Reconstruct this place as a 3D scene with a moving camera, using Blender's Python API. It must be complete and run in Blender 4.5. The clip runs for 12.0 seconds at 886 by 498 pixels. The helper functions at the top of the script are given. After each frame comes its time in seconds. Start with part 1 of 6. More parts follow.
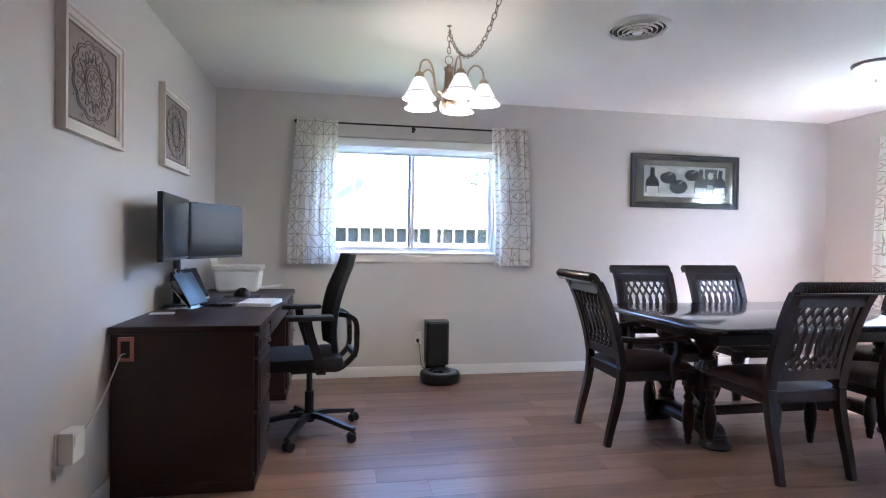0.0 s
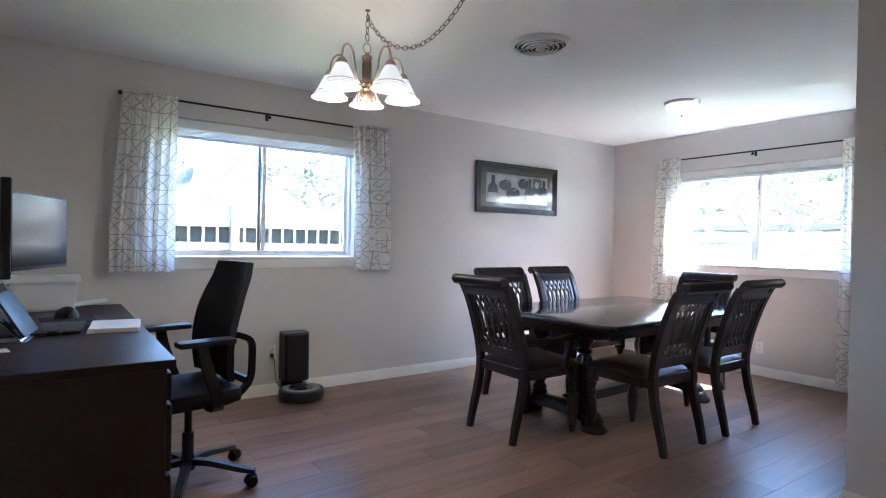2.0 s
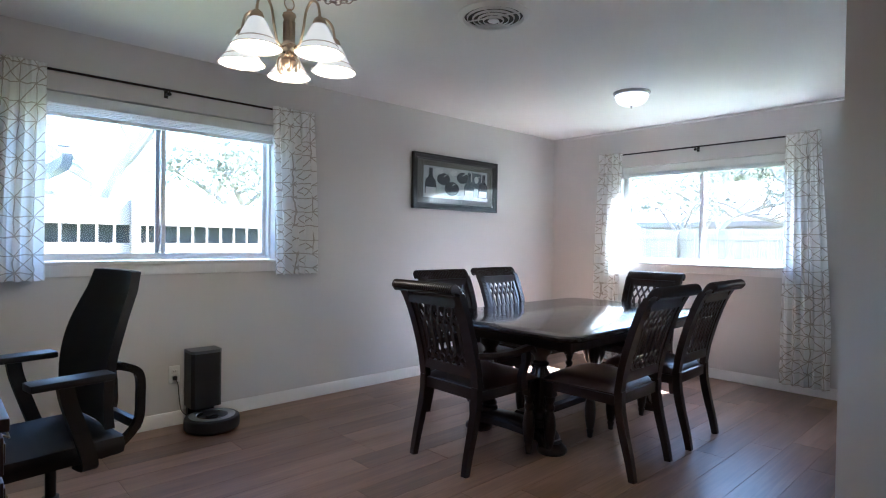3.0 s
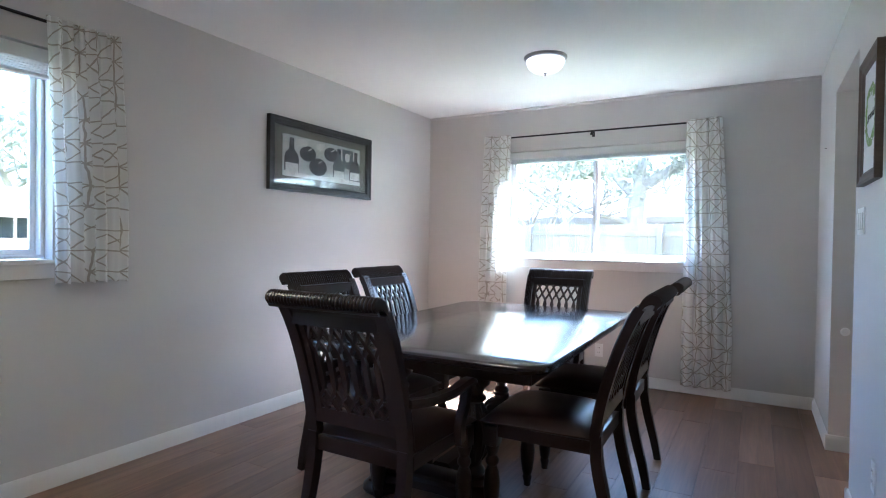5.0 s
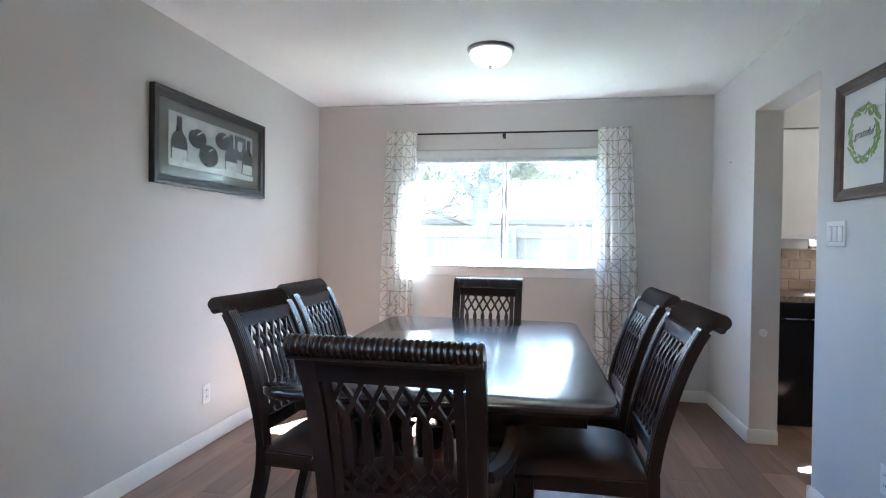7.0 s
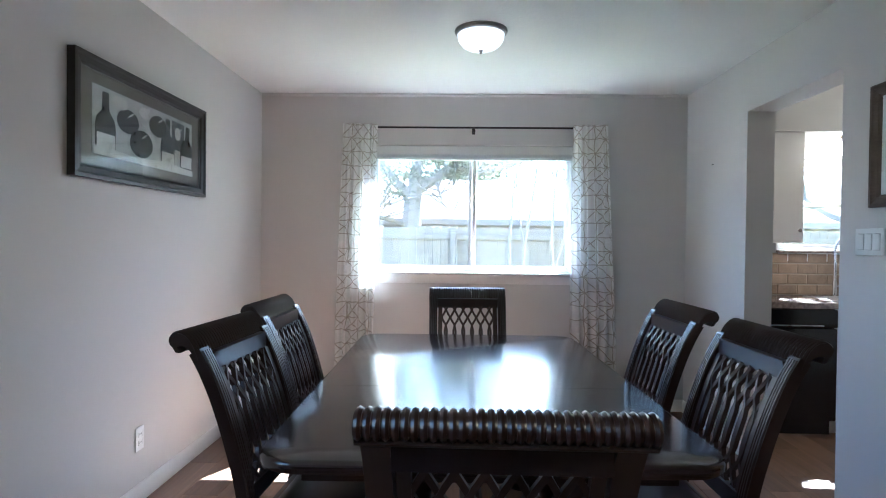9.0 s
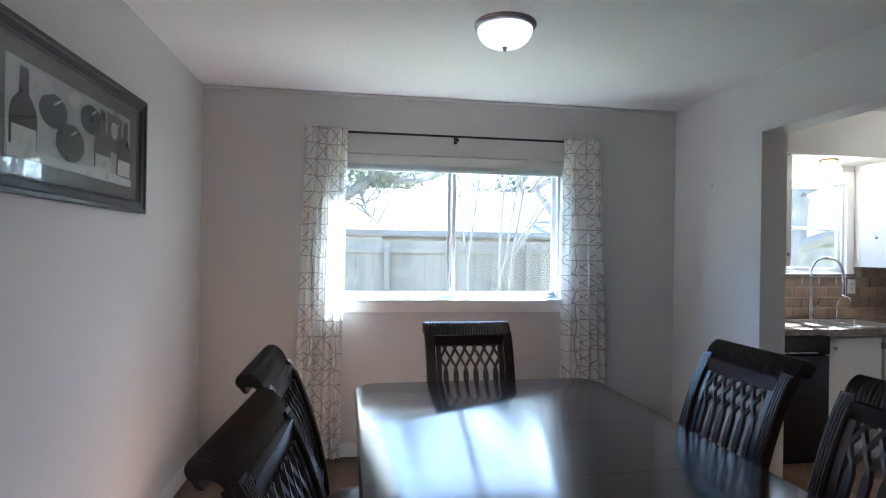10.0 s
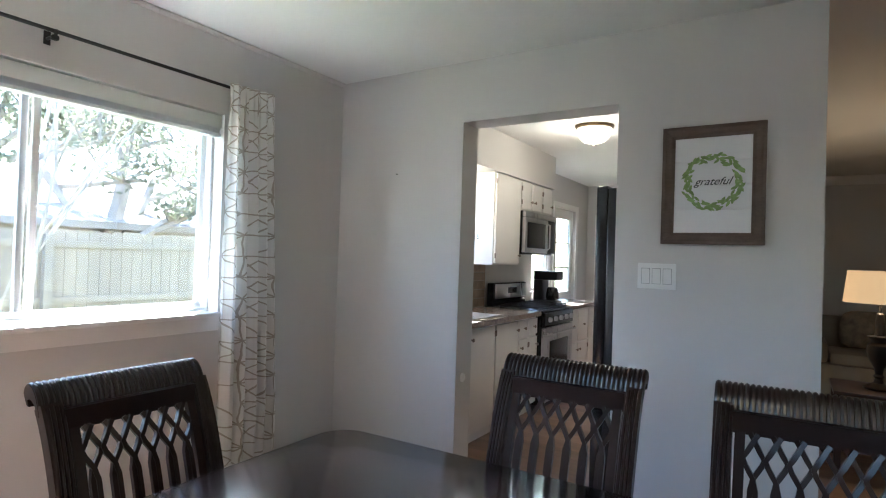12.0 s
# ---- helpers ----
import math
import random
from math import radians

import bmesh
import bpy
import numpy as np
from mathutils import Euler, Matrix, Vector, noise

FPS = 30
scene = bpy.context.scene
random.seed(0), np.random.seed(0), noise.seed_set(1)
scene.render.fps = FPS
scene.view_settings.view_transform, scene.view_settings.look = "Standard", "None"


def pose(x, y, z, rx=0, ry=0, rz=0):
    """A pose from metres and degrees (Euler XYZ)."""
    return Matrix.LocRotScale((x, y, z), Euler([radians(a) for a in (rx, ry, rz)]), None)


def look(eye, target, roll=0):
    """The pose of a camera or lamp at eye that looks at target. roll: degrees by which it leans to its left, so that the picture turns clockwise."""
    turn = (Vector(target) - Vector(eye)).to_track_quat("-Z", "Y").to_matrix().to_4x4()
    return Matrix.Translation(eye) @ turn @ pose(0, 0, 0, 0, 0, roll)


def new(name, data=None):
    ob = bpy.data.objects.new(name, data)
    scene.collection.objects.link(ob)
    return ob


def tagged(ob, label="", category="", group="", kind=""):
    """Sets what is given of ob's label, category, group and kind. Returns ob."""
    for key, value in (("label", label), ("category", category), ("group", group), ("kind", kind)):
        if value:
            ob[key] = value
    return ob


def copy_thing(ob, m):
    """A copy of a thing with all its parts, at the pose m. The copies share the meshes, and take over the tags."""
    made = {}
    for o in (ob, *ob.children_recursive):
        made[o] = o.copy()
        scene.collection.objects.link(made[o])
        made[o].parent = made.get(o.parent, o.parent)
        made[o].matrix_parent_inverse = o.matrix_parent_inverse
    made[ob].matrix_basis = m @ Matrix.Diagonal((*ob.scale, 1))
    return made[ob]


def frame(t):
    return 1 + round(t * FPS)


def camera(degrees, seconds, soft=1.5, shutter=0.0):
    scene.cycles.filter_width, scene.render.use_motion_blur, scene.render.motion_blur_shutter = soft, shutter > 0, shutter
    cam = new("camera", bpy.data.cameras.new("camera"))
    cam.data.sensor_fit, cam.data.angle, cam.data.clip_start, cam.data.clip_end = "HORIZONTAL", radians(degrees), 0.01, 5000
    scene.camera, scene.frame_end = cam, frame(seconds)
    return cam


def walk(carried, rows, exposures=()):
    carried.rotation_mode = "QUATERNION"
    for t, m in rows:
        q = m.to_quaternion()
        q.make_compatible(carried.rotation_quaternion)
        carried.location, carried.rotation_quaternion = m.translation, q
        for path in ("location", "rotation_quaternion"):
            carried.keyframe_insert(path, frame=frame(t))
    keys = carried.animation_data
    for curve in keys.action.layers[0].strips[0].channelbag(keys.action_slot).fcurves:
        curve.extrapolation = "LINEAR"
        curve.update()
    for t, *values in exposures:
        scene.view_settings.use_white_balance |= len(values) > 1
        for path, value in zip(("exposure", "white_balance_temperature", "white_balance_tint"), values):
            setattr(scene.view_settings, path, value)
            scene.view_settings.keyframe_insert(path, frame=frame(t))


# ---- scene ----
cam = camera(77.4, 12.0, soft=1.1)
PATH = [
    (0, (0.932, 1.112, 1.193), (1.292, 3.079, 1.165), 0.8),
    (0.5, (0.692, 1.307, 1.203), (1.275, 3.22, 1.173), 0.9),
    (1, (0.443, 1.453, 1.22), (1.228, 3.292, 1.191), 1.0),
    (1.5, (0.246, 1.518, 1.223), (1.239, 3.254, 1.197), 1.2),
    (2, (0.184, 1.642, 1.225), (1.339, 3.275, 1.202), 1.1),
    (2.5, (0.25, 1.867, 1.232), (1.515, 3.416, 1.208), 1.0),
    (3, (0.405, 2.088, 1.241), (1.769, 3.55, 1.213), 0.8),
    (5, (0.925, 3.050, 1.208), (2.666, 4.034, 1.176), 0.8),
    (5.5, (0.99, 3.304, 1.234), (2.816, 4.118, 1.201), 0.7),
    (6, (1.056, 3.609, 1.233), (2.943, 4.272, 1.203), 0.8),
    (6.5, (1.085, 3.828, 1.254), (3.016, 4.348, 1.224), 0.9),
    (7, (1.088, 3.953, 1.256), (3.055, 4.314, 1.228), 0.8),
    (7.5, (1.091, 4.036, 1.26), (3.074, 4.293, 1.233), 0.9),
    (9.5, (1.704, 4.657, 1.34), (3.702, 4.575, 1.323), 0.7),
    (10, (2.01, 4.949, 1.397), (3.987, 4.648, 1.4), 0.9),
    (10.5, (2.431, 5.123, 1.389), (4.328, 4.49, 1.407), 1.2),
    (11, (2.741, 5.277, 1.398), (4.447, 4.212, 1.408), 1.5),
    (11.5, (3.07, 5.307, 1.38), (4.541, 3.938, 1.393), 1.8),
    (12, (3.357, 5.252, 1.368), (4.434, 3.549, 1.397), 1.9),
]
walk(cam, [(t, look(eye, target, roll)) for t, eye, target, roll in PATH], [(0, 6.27, 4760, 10), (1.5, 5.98, 4780, 8), (2.5, 5.68, 4790, 6), (3, 5.54, 4790, 5), (5, 5.6, 4770, 3), (5.5, 5.7, 4810, 2), (7.5, 5.7, 4800, 1), (9.5, 5.0, 4820, 2), (10, 4.82, 4880, 2), (10.5, 4.62, 4980, 1), (11, 4.62, 5080, 1), (11.5, 4.74, 5170, 1), (12, 5.15, 5300, 2)])

# ---- world, sun ----
SUN_WAY = Vector((-0.76, 0.44, -1.0)).normalized()
world = bpy.data.worlds.new("sky")
scene.world = world
world.use_nodes = True
sky = world.node_tree.nodes.new("ShaderNodeTexSky")
sky.sky_type, sky.sun_disc = "NISHITA", False
sky.sun_elevation = math.asin(-SUN_WAY.z)
sky.sun_rotation = math.atan2(-SUN_WAY.x, -SUN_WAY.y)
background = world.node_tree.nodes["Background"]
world.node_tree.links.new(sky.outputs[0], background.inputs[0])
background.inputs[1].default_value = 0.15
sun_data = bpy.data.lights.new("sun", "SUN")
sun_data.energy, sun_data.angle, sun_data.color = 4.0, radians(0.5), (1.0, 0.95, 0.88)
sun = new("sun", sun_data)
sun.matrix_world = look((0, 0, 20), Vector((0, 0, 20)) + SUN_WAY)


def lamp(name, place, watts, size, colour):
    data = bpy.data.lights.new(name, "POINT")
    data.energy, data.shadow_soft_size, data.color = watts, size, colour
    ob = new(name, data)
    ob.location = place
    return ob


WARM = (1.0, 0.68, 0.40)
lamp("chandelier_bulbs", (1.53, 4.272, 1.90), 0.19, 0.10, WARM)
lamp("kitchen_globe_bulb", (5.60, 1.53, 1.93), 0.12, 0.06, WARM)
lamp("kitchen_dome_bulb", (4.70, 0.95, 2.22), 0.5, 0.08, (1.0, 0.80, 0.58))
lamp("table_lamp_bulb", (2.835, 0.375, 1.26), 0.35, 0.05, WARM)

# ---- materials ----
def mat(name, colour, rough=0.5, metal=0.0, scale=6.0, var=0.15, fine=90.0, bump=0.05, depth=0.002, stretch=(1, 1, 1), spec=0.5,
        emit=None, power=0.0, coat=0.0, rough_var=0.1, by_object=0.0):
    """A painted, wooden, metal or plastic surface: colour and gloss vary at two scales, with a fine relief."""
    m = bpy.data.materials.new(name)
    m.use_nodes = True
    nt = m.node_tree
    n, l = nt.nodes, nt.links
    b = n["Principled BSDF"]
    tc = n.new("ShaderNodeTexCoord")
    mp = n.new("ShaderNodeMapping")
    mp.inputs["Scale"].default_value = stretch
    l.new(tc.outputs["Object"], mp.inputs["Vector"])
    if by_object:
        info = n.new("ShaderNodeObjectInfo")
        mul = n.new("ShaderNodeMath")
        mul.operation = "MULTIPLY"
        mul.inputs[1].default_value = 40.0
        l.new(info.outputs["Random"], mul.inputs[0])
        l.new(mul.outputs[0], mp.inputs["Location"])
    big = n.new("ShaderNodeTexNoise")
    big.inputs["Scale"].default_value = scale
    big.inputs["Detail"].default_value = 4
    small = n.new("ShaderNodeTexNoise")
    small.inputs["Scale"].default_value = fine
    small.inputs["Detail"].default_value = 3
    l.new(mp.outputs[0], big.inputs["Vector"])
    l.new(mp.outputs[0], small.inputs["Vector"])
    add = n.new("ShaderNodeMath")
    add.operation = "MULTIPLY_ADD"
    add.inputs[1].default_value = 0.35
    l.new(small.outputs[0], add.inputs[0])
    l.new(big.outputs[0], add.inputs[2])
    last = add
    if by_object:
        more = n.new("ShaderNodeMath")
        more.operation = "MULTIPLY_ADD"
        more.inputs[1].default_value = by_object
        l.new(info.outputs["Random"], more.inputs[0])
        l.new(add.outputs[0], more.inputs[2])
        last = more
    ramp = n.new("ShaderNodeMapRange")
    ramp.inputs["From Min"].default_value, ramp.inputs["From Max"].default_value = 0.35, 1.0 + by_object
    ramp.inputs["To Min"].default_value, ramp.inputs["To Max"].default_value = 1 - var, 1 + var
    l.new(last.outputs[0], ramp.inputs[0])
    mix = n.new("ShaderNodeVectorMath")
    mix.operation = "SCALE"
    mix.inputs[0].default_value = colour
    l.new(ramp.outputs[0], mix.inputs["Scale"])
    l.new(mix.outputs[0], b.inputs["Base Color"])
    rr = n.new("ShaderNodeMapRange")
    rr.inputs["To Min"].default_value, rr.inputs["To Max"].default_value = max(0.02, rough - rough_var), min(1, rough + rough_var)
    l.new(big.outputs[0], rr.inputs[0])
    l.new(rr.outputs[0], b.inputs["Roughness"])
    b.inputs["Metallic"].default_value = metal
    b.inputs["Specular IOR Level"].default_value = spec
    b.inputs["Coat Weight"].default_value = coat
    if bump:
        bp = n.new("ShaderNodeBump")
        bp.inputs["Strength"].default_value, bp.inputs["Distance"].default_value = bump, depth
        l.new(small.outputs[0], bp.inputs["Height"])
        l.new(bp.outputs[0], b.inputs["Normal"])
    if emit:
        b.inputs["Emission Color"].default_value = (*emit, 1)
        b.inputs["Emission Strength"].default_value = power
    return m


WALL = mat("wall_paint", (0.61, 0.59, 0.57), 0.6, scale=1.2, var=0.03, fine=160, bump=0.12, depth=0.001)
CEIL = mat("ceiling_paint", (0.80, 0.79, 0.77), 0.8, scale=2, var=0.02, fine=55, bump=0.5, depth=0.003)
TRIM = mat("white_trim_paint", (0.80, 0.79, 0.77), 0.35, scale=3, var=0.03, bump=0.03)
VINYL = mat("white_vinyl", (0.82, 0.82, 0.82), 0.3, scale=5, var=0.02, bump=0)
GAPGREY = mat("shadow_gap_grey", (0.35, 0.35, 0.35), 0.6, var=0.05)


def plank_mat():
    """Brown vinyl plank: long grain, darker streaks and a tone of its own for every plank."""
    m = bpy.data.materials.new("plank_floor")
    m.use_nodes = True
    n, l = m.node_tree.nodes, m.node_tree.links
    b = n["Principled BSDF"]
    tc, info = n.new("ShaderNodeTexCoord"), n.new("ShaderNodeObjectInfo")
    shift = n.new("ShaderNodeVectorMath")
    shift.operation = "MULTIPLY_ADD"
    shift.inputs[1].default_value = (37.0, 91.0, 13.0)
    l.new(info.outputs["Random"], shift.inputs[0])
    l.new(tc.outputs["Object"], shift.inputs[2])
    layers = []
    for scale, stretch, detail in ((1.0, (0.9, 9.0, 1.0), 5), (1.0, (3.0, 70.0, 1.0), 4), (1.0, (1.6, 2.6, 1.0), 2)):
        mp, nz = n.new("ShaderNodeMapping"), n.new("ShaderNodeTexNoise")
        mp.inputs["Scale"].default_value = stretch
        nz.inputs["Scale"].default_value, nz.inputs["Detail"].default_value = scale, detail
        nz.inputs["Distortion"].default_value = 0.5
        l.new(shift.outputs[0], mp.inputs["Vector"])
        l.new(mp.outputs[0], nz.inputs["Vector"])
        layers.append(nz.outputs[0])

    def blend(a, k, c):
        q = n.new("ShaderNodeMath")
        q.operation = "MULTIPLY_ADD"
        q.inputs[1].default_value = k
        l.new(a, q.inputs[0])
        l.new(c, q.inputs[2])
        return q.outputs[0]

    zero = n.new("ShaderNodeValue")
    zero.outputs[0].default_value = -0.20
    tone = blend(info.outputs["Random"], 0.26, blend(layers[2], 0.25, blend(layers[1], 0.42, blend(layers[0], 0.55, zero.outputs[0]))))
    ramp = n.new("ShaderNodeValToRGB")
    e = ramp.color_ramp.elements
    e[0].position, e[0].color = 0.22, (0.086, 0.047, 0.031, 1)
    e[1].position, e[1].color = 0.78, (0.31, 0.188, 0.128, 1)
    mid = e.new(0.5)
    mid.color = (0.186, 0.108, 0.072, 1)
    l.new(tone, ramp.inputs[0])
    l.new(ramp.outputs[0], b.inputs["Base Color"])
    rr = n.new("ShaderNodeMapRange")
    rr.inputs["To Min"].default_value, rr.inputs["To Max"].default_value = 0.30, 0.42
    l.new(layers[1], rr.inputs[0])
    l.new(rr.outputs[0], b.inputs["Roughness"])
    bp = n.new("ShaderNodeBump")
    bp.inputs["Strength"].default_value, bp.inputs["Distance"].default_value = 0.12, 0.0006
    l.new(layers[1], bp.inputs["Height"])
    l.new(bp.outputs[0], b.inputs["Normal"])
    return m


PLANK = plank_mat()
SUBFLOOR = mat("floor_joint", (0.03, 0.02, 0.015), 0.8)
ESPRESSO = mat("espresso_wood", (0.020, 0.0095, 0.0078), 0.32, spec=0.5, coat=0.25, scale=3, var=0.35, fine=40, bump=0.06, stretch=(1, 1, 0.3), rough_var=0.08)
ESPRESSO.node_tree.nodes["Principled BSDF"].inputs["Coat Roughness"].default_value = 0.2
TABLETOP = mat("polished_espresso", (0.016, 0.009, 0.009), 0.16, spec=0.55, coat=0.5, scale=2.5, var=0.35, fine=35, bump=0.015, depth=0.0006, stretch=(0.25, 3, 1), rough_var=0.07)
TABLETOP.node_tree.nodes["Principled BSDF"].inputs["Coat Roughness"].default_value = 0.14
LEATHER = mat("brown_leather", (0.036, 0.017, 0.014), 0.36, scale=5, var=0.25, fine=260, bump=0.25, depth=0.0008)
DESKWOOD = mat("mahogany_veneer", (0.027, 0.0098, 0.0080), 0.40, scale=3, var=0.3, fine=45, bump=0.03, stretch=(1, 0.3, 3))
BLACK = mat("black_plastic", (0.012, 0.012, 0.014), 0.45, scale=8, var=0.2, fine=300, bump=0.1, depth=0.0005)
SATIN = mat("black_satin", (0.014, 0.014, 0.016), 0.28, var=0.2, bump=0.02)
MESHCLOTH = mat("black_mesh_fabric", (0.012, 0.012, 0.015), 0.8, var=0.2, fine=420, bump=0.5, depth=0.001)
SCREEN = mat("screen_glass", (0.006, 0.007, 0.009), 0.16, spec=0.2, var=0.1, bump=0, rough_var=0.03)
GREYPLASTIC = mat("grey_plastic", (0.10, 0.105, 0.11), 0.35, var=0.1, bump=0.03)
RINGGREY = mat("pale_grey_plastic", (0.24, 0.245, 0.25), 0.4, var=0.08, bump=0.03)
WHITEPLASTIC = mat("white_plastic", (0.78, 0.78, 0.77), 0.35, scale=4, var=0.03, bump=0.02)
PAPER = mat("white_paper", (0.82, 0.81, 0.80), 0.75, var=0.03, bump=0.03)
SILVER = mat("silver_metal", (0.62, 0.62, 0.64), 0.28, 1.0, var=0.05, bump=0.01)
CHROME = mat("chrome", (0.80, 0.80, 0.82), 0.09, 1.0, var=0.03, bump=0, rough_var=0.03)
NICKEL = mat("brushed_nickel_brass", (0.50, 0.40, 0.30), 0.30, 1.0, var=0.1, fine=120, bump=0.02)
SATINRIM = mat("satin_nickel_rim", (0.34, 0.32, 0.31), 0.35, 0.9, var=0.1, bump=0.02)
BRONZE = mat("dark_bronze", (0.26, 0.21, 0.18), 0.4, 0.6, var=0.15, bump=0.02)
ANTIQUE = mat("antique_brass", (0.22, 0.16, 0.09), 0.35, 1.0, var=0.2, bump=0.05)
IRON = mat("black_iron", (0.014, 0.013, 0.013), 0.4, 0.4, var=0.2, bump=0.05)
COPPER = mat("copper_outlet_plate", (0.42, 0.15, 0.12), 0.45, 0.2, var=0.1)
SHADEWHITE = mat("white_cellular_shade", (0.74, 0.73, 0.71), 0.8, fine=140, var=0.04, bump=0.1, stretch=(0.2, 0.2, 3))
LITGLASS = mat("lit_frosted_glass", (0.85, 0.80, 0.70), 0.4, var=0.02, bump=0, emit=(1.0, 0.86, 0.68), power=0.014)
BULB = mat("bulb_glow", (0.9, 0.9, 0.85), 0.4, var=0.0, bump=0, emit=(1.0, 0.80, 0.55), power=1.4)
DOMEGLASS = mat("frosted_dome_glass", (0.85, 0.84, 0.82), 0.35, var=0.02, bump=0, emit=(1.0, 0.96, 0.90), power=0.045)
WARMDOME = mat("warm_dome_glass", (0.85, 0.80, 0.70), 0.35, var=0.02, bump=0, emit=(1.0, 0.72, 0.42), power=0.07)
GLOBEGLASS = mat("lit_globe_glass", (0.88, 0.84, 0.76), 0.3, var=0.02, bump=0, emit=(1.0, 0.85, 0.65), power=0.75)
LAMPSHADE = mat("lit_linen_shade", (0.75, 0.60, 0.42), 0.8, var=0.05, fine=300, bump=0.2, emit=(1.0, 0.58, 0.26), power=0.02)
WHITEWASH = mat("whitewashed_wood", (0.70, 0.665, 0.62), 0.6, scale=7, var=0.12, fine=60, bump=0.25, stretch=(1, 1, 0.3))
CARVED = mat("carved_grey_wood", (0.25, 0.215, 0.19), 0.65, scale=10, var=0.25, fine=80, bump=0.3)
CARVEDDARK = mat("carved_groove", (0.11, 0.09, 0.08), 0.7, var=0.2)
BARNWOOD = mat("rustic_brown_wood", (0.115, 0.082, 0.062), 0.65, scale=5, var=0.4, fine=50, bump=0.35, stretch=(1, 1, 3))
BLACKFRAME = mat("black_wood_frame", (0.016, 0.014, 0.013), 0.35, var=0.3, bump=0.05)
MATBOARD = mat("taupe_mat", (0.12, 0.11, 0.092), 0.45, fine=200, var=0.08, bump=0.1)
PRINT = mat("grey_print", (0.46, 0.48, 0.48), 0.3, scale=9, var=0.25, bump=0)
INK = mat("dark_ink", (0.02, 0.025, 0.032), 0.3, scale=12, var=0.4, bump=0)
MIDINK = mat("slate_ink", (0.085, 0.10, 0.115), 0.3, scale=14, var=0.4, bump=0)
PALEINK = mat("pale_ink", (0.60, 0.61, 0.60), 0.3, scale=14, var=0.15, bump=0)
LEAFINK = mat("green_leaf_paint", (0.27, 0.39, 0.15), 0.6, scale=20, var=0.5, bump=0, by_object=0.3)
SHIPLAP = mat("white_shiplap", (0.76, 0.77, 0.79), 0.6, var=0.04, bump=0.05)
CABINET = mat("white_cabinet_paint", (0.74, 0.71, 0.68), 0.35, scale=3, var=0.03, bump=0.03)
GRANITE = mat("brown_granite", (0.24, 0.19, 0.16), 0.2, scale=45, var=0.7, fine=180, bump=0.01)
TILE = mat("tumbled_travertine", (0.30, 0.215, 0.15), 0.6, scale=12, var=0.5, fine=90, bump=0.3, by_object=0.5)
GROUT = mat("tile_grout", (0.42, 0.36, 0.29), 0.85, var=0.1)
STEEL = mat("stainless_steel", (0.55, 0.54, 0.54), 0.3, 1.0, var=0.08, fine=200, bump=0.02, stretch=(1, 8, 1))
GLOSSBLACK = mat("black_appliance", (0.010, 0.010, 0.012), 0.2, var=0.1, bump=0)
SOFA = mat("beige_upholstery", (0.24, 0.215, 0.175), 0.85, fine=260, var=0.15, bump=0.3)
PILLOW = mat("patterned_cushion", (0.20, 0.16, 0.12), 0.85, scale=14, var=0.6, fine=200, bump=0.2)
RUG = mat("cable_grey", (0.45, 0.44, 0.42), 0.6)
LAWN = mat("lawn", (0.17, 0.19, 0.085), 0.9, scale=0.8, var=0.4, fine=30, bump=0.6, depth=0.02)
FENCEWOOD = mat("weathered_fence", (0.33, 0.285, 0.235), 0.85, scale=2, var=0.3, fine=25, bump=0.3, stretch=(3, 3, 0.4), by_object=0.3)
ROOFING = mat("pale_shingles", (0.30, 0.275, 0.255), 0.9, scale=3, var=0.2, fine=20, bump=0.4, depth=0.01)
SIDING = mat("pale_siding", (0.40, 0.375, 0.345), 0.8, var=0.1)
GUTTERS = mat("pale_gutter", (0.55, 0.58, 0.60), 0.4, var=0.05)
BARK = mat("pale_bark", (0.36, 0.32, 0.28), 0.9, scale=5, var=0.4, fine=30, bump=0.6, depth=0.01)
LEAVES = mat("foliage", (0.12, 0.115, 0.07), 0.6, scale=1.5, var=0.5, fine=12, bump=0)
# near-black colour that stands in for shade behind the yard fence's slots
SLOTSHADE = mat("slot_shade_dark", (0.045, 0.050, 0.040), 0.8, var=0.3)


def let_through(m, share, tint):
    """Thin cloth or leaf: part of the light comes through from behind."""
    n, l = m.node_tree.nodes, m.node_tree.links
    tra, mix = n.new("ShaderNodeBsdfTranslucent"), n.new("ShaderNodeMixShader")
    tra.inputs[0].default_value = (*tint, 1)
    mix.inputs[0].default_value = share
    l.new(n["Principled BSDF"].outputs[0], mix.inputs[1])
    l.new(tra.outputs[0], mix.inputs[2])
    l.new(mix.outputs[0], n["Material Output"].inputs[0])


let_through(LEAVES, 0.5, (0.26, 0.28, 0.20))
let_through(SHADEWHITE, 0.22, (0.80, 0.79, 0.78))


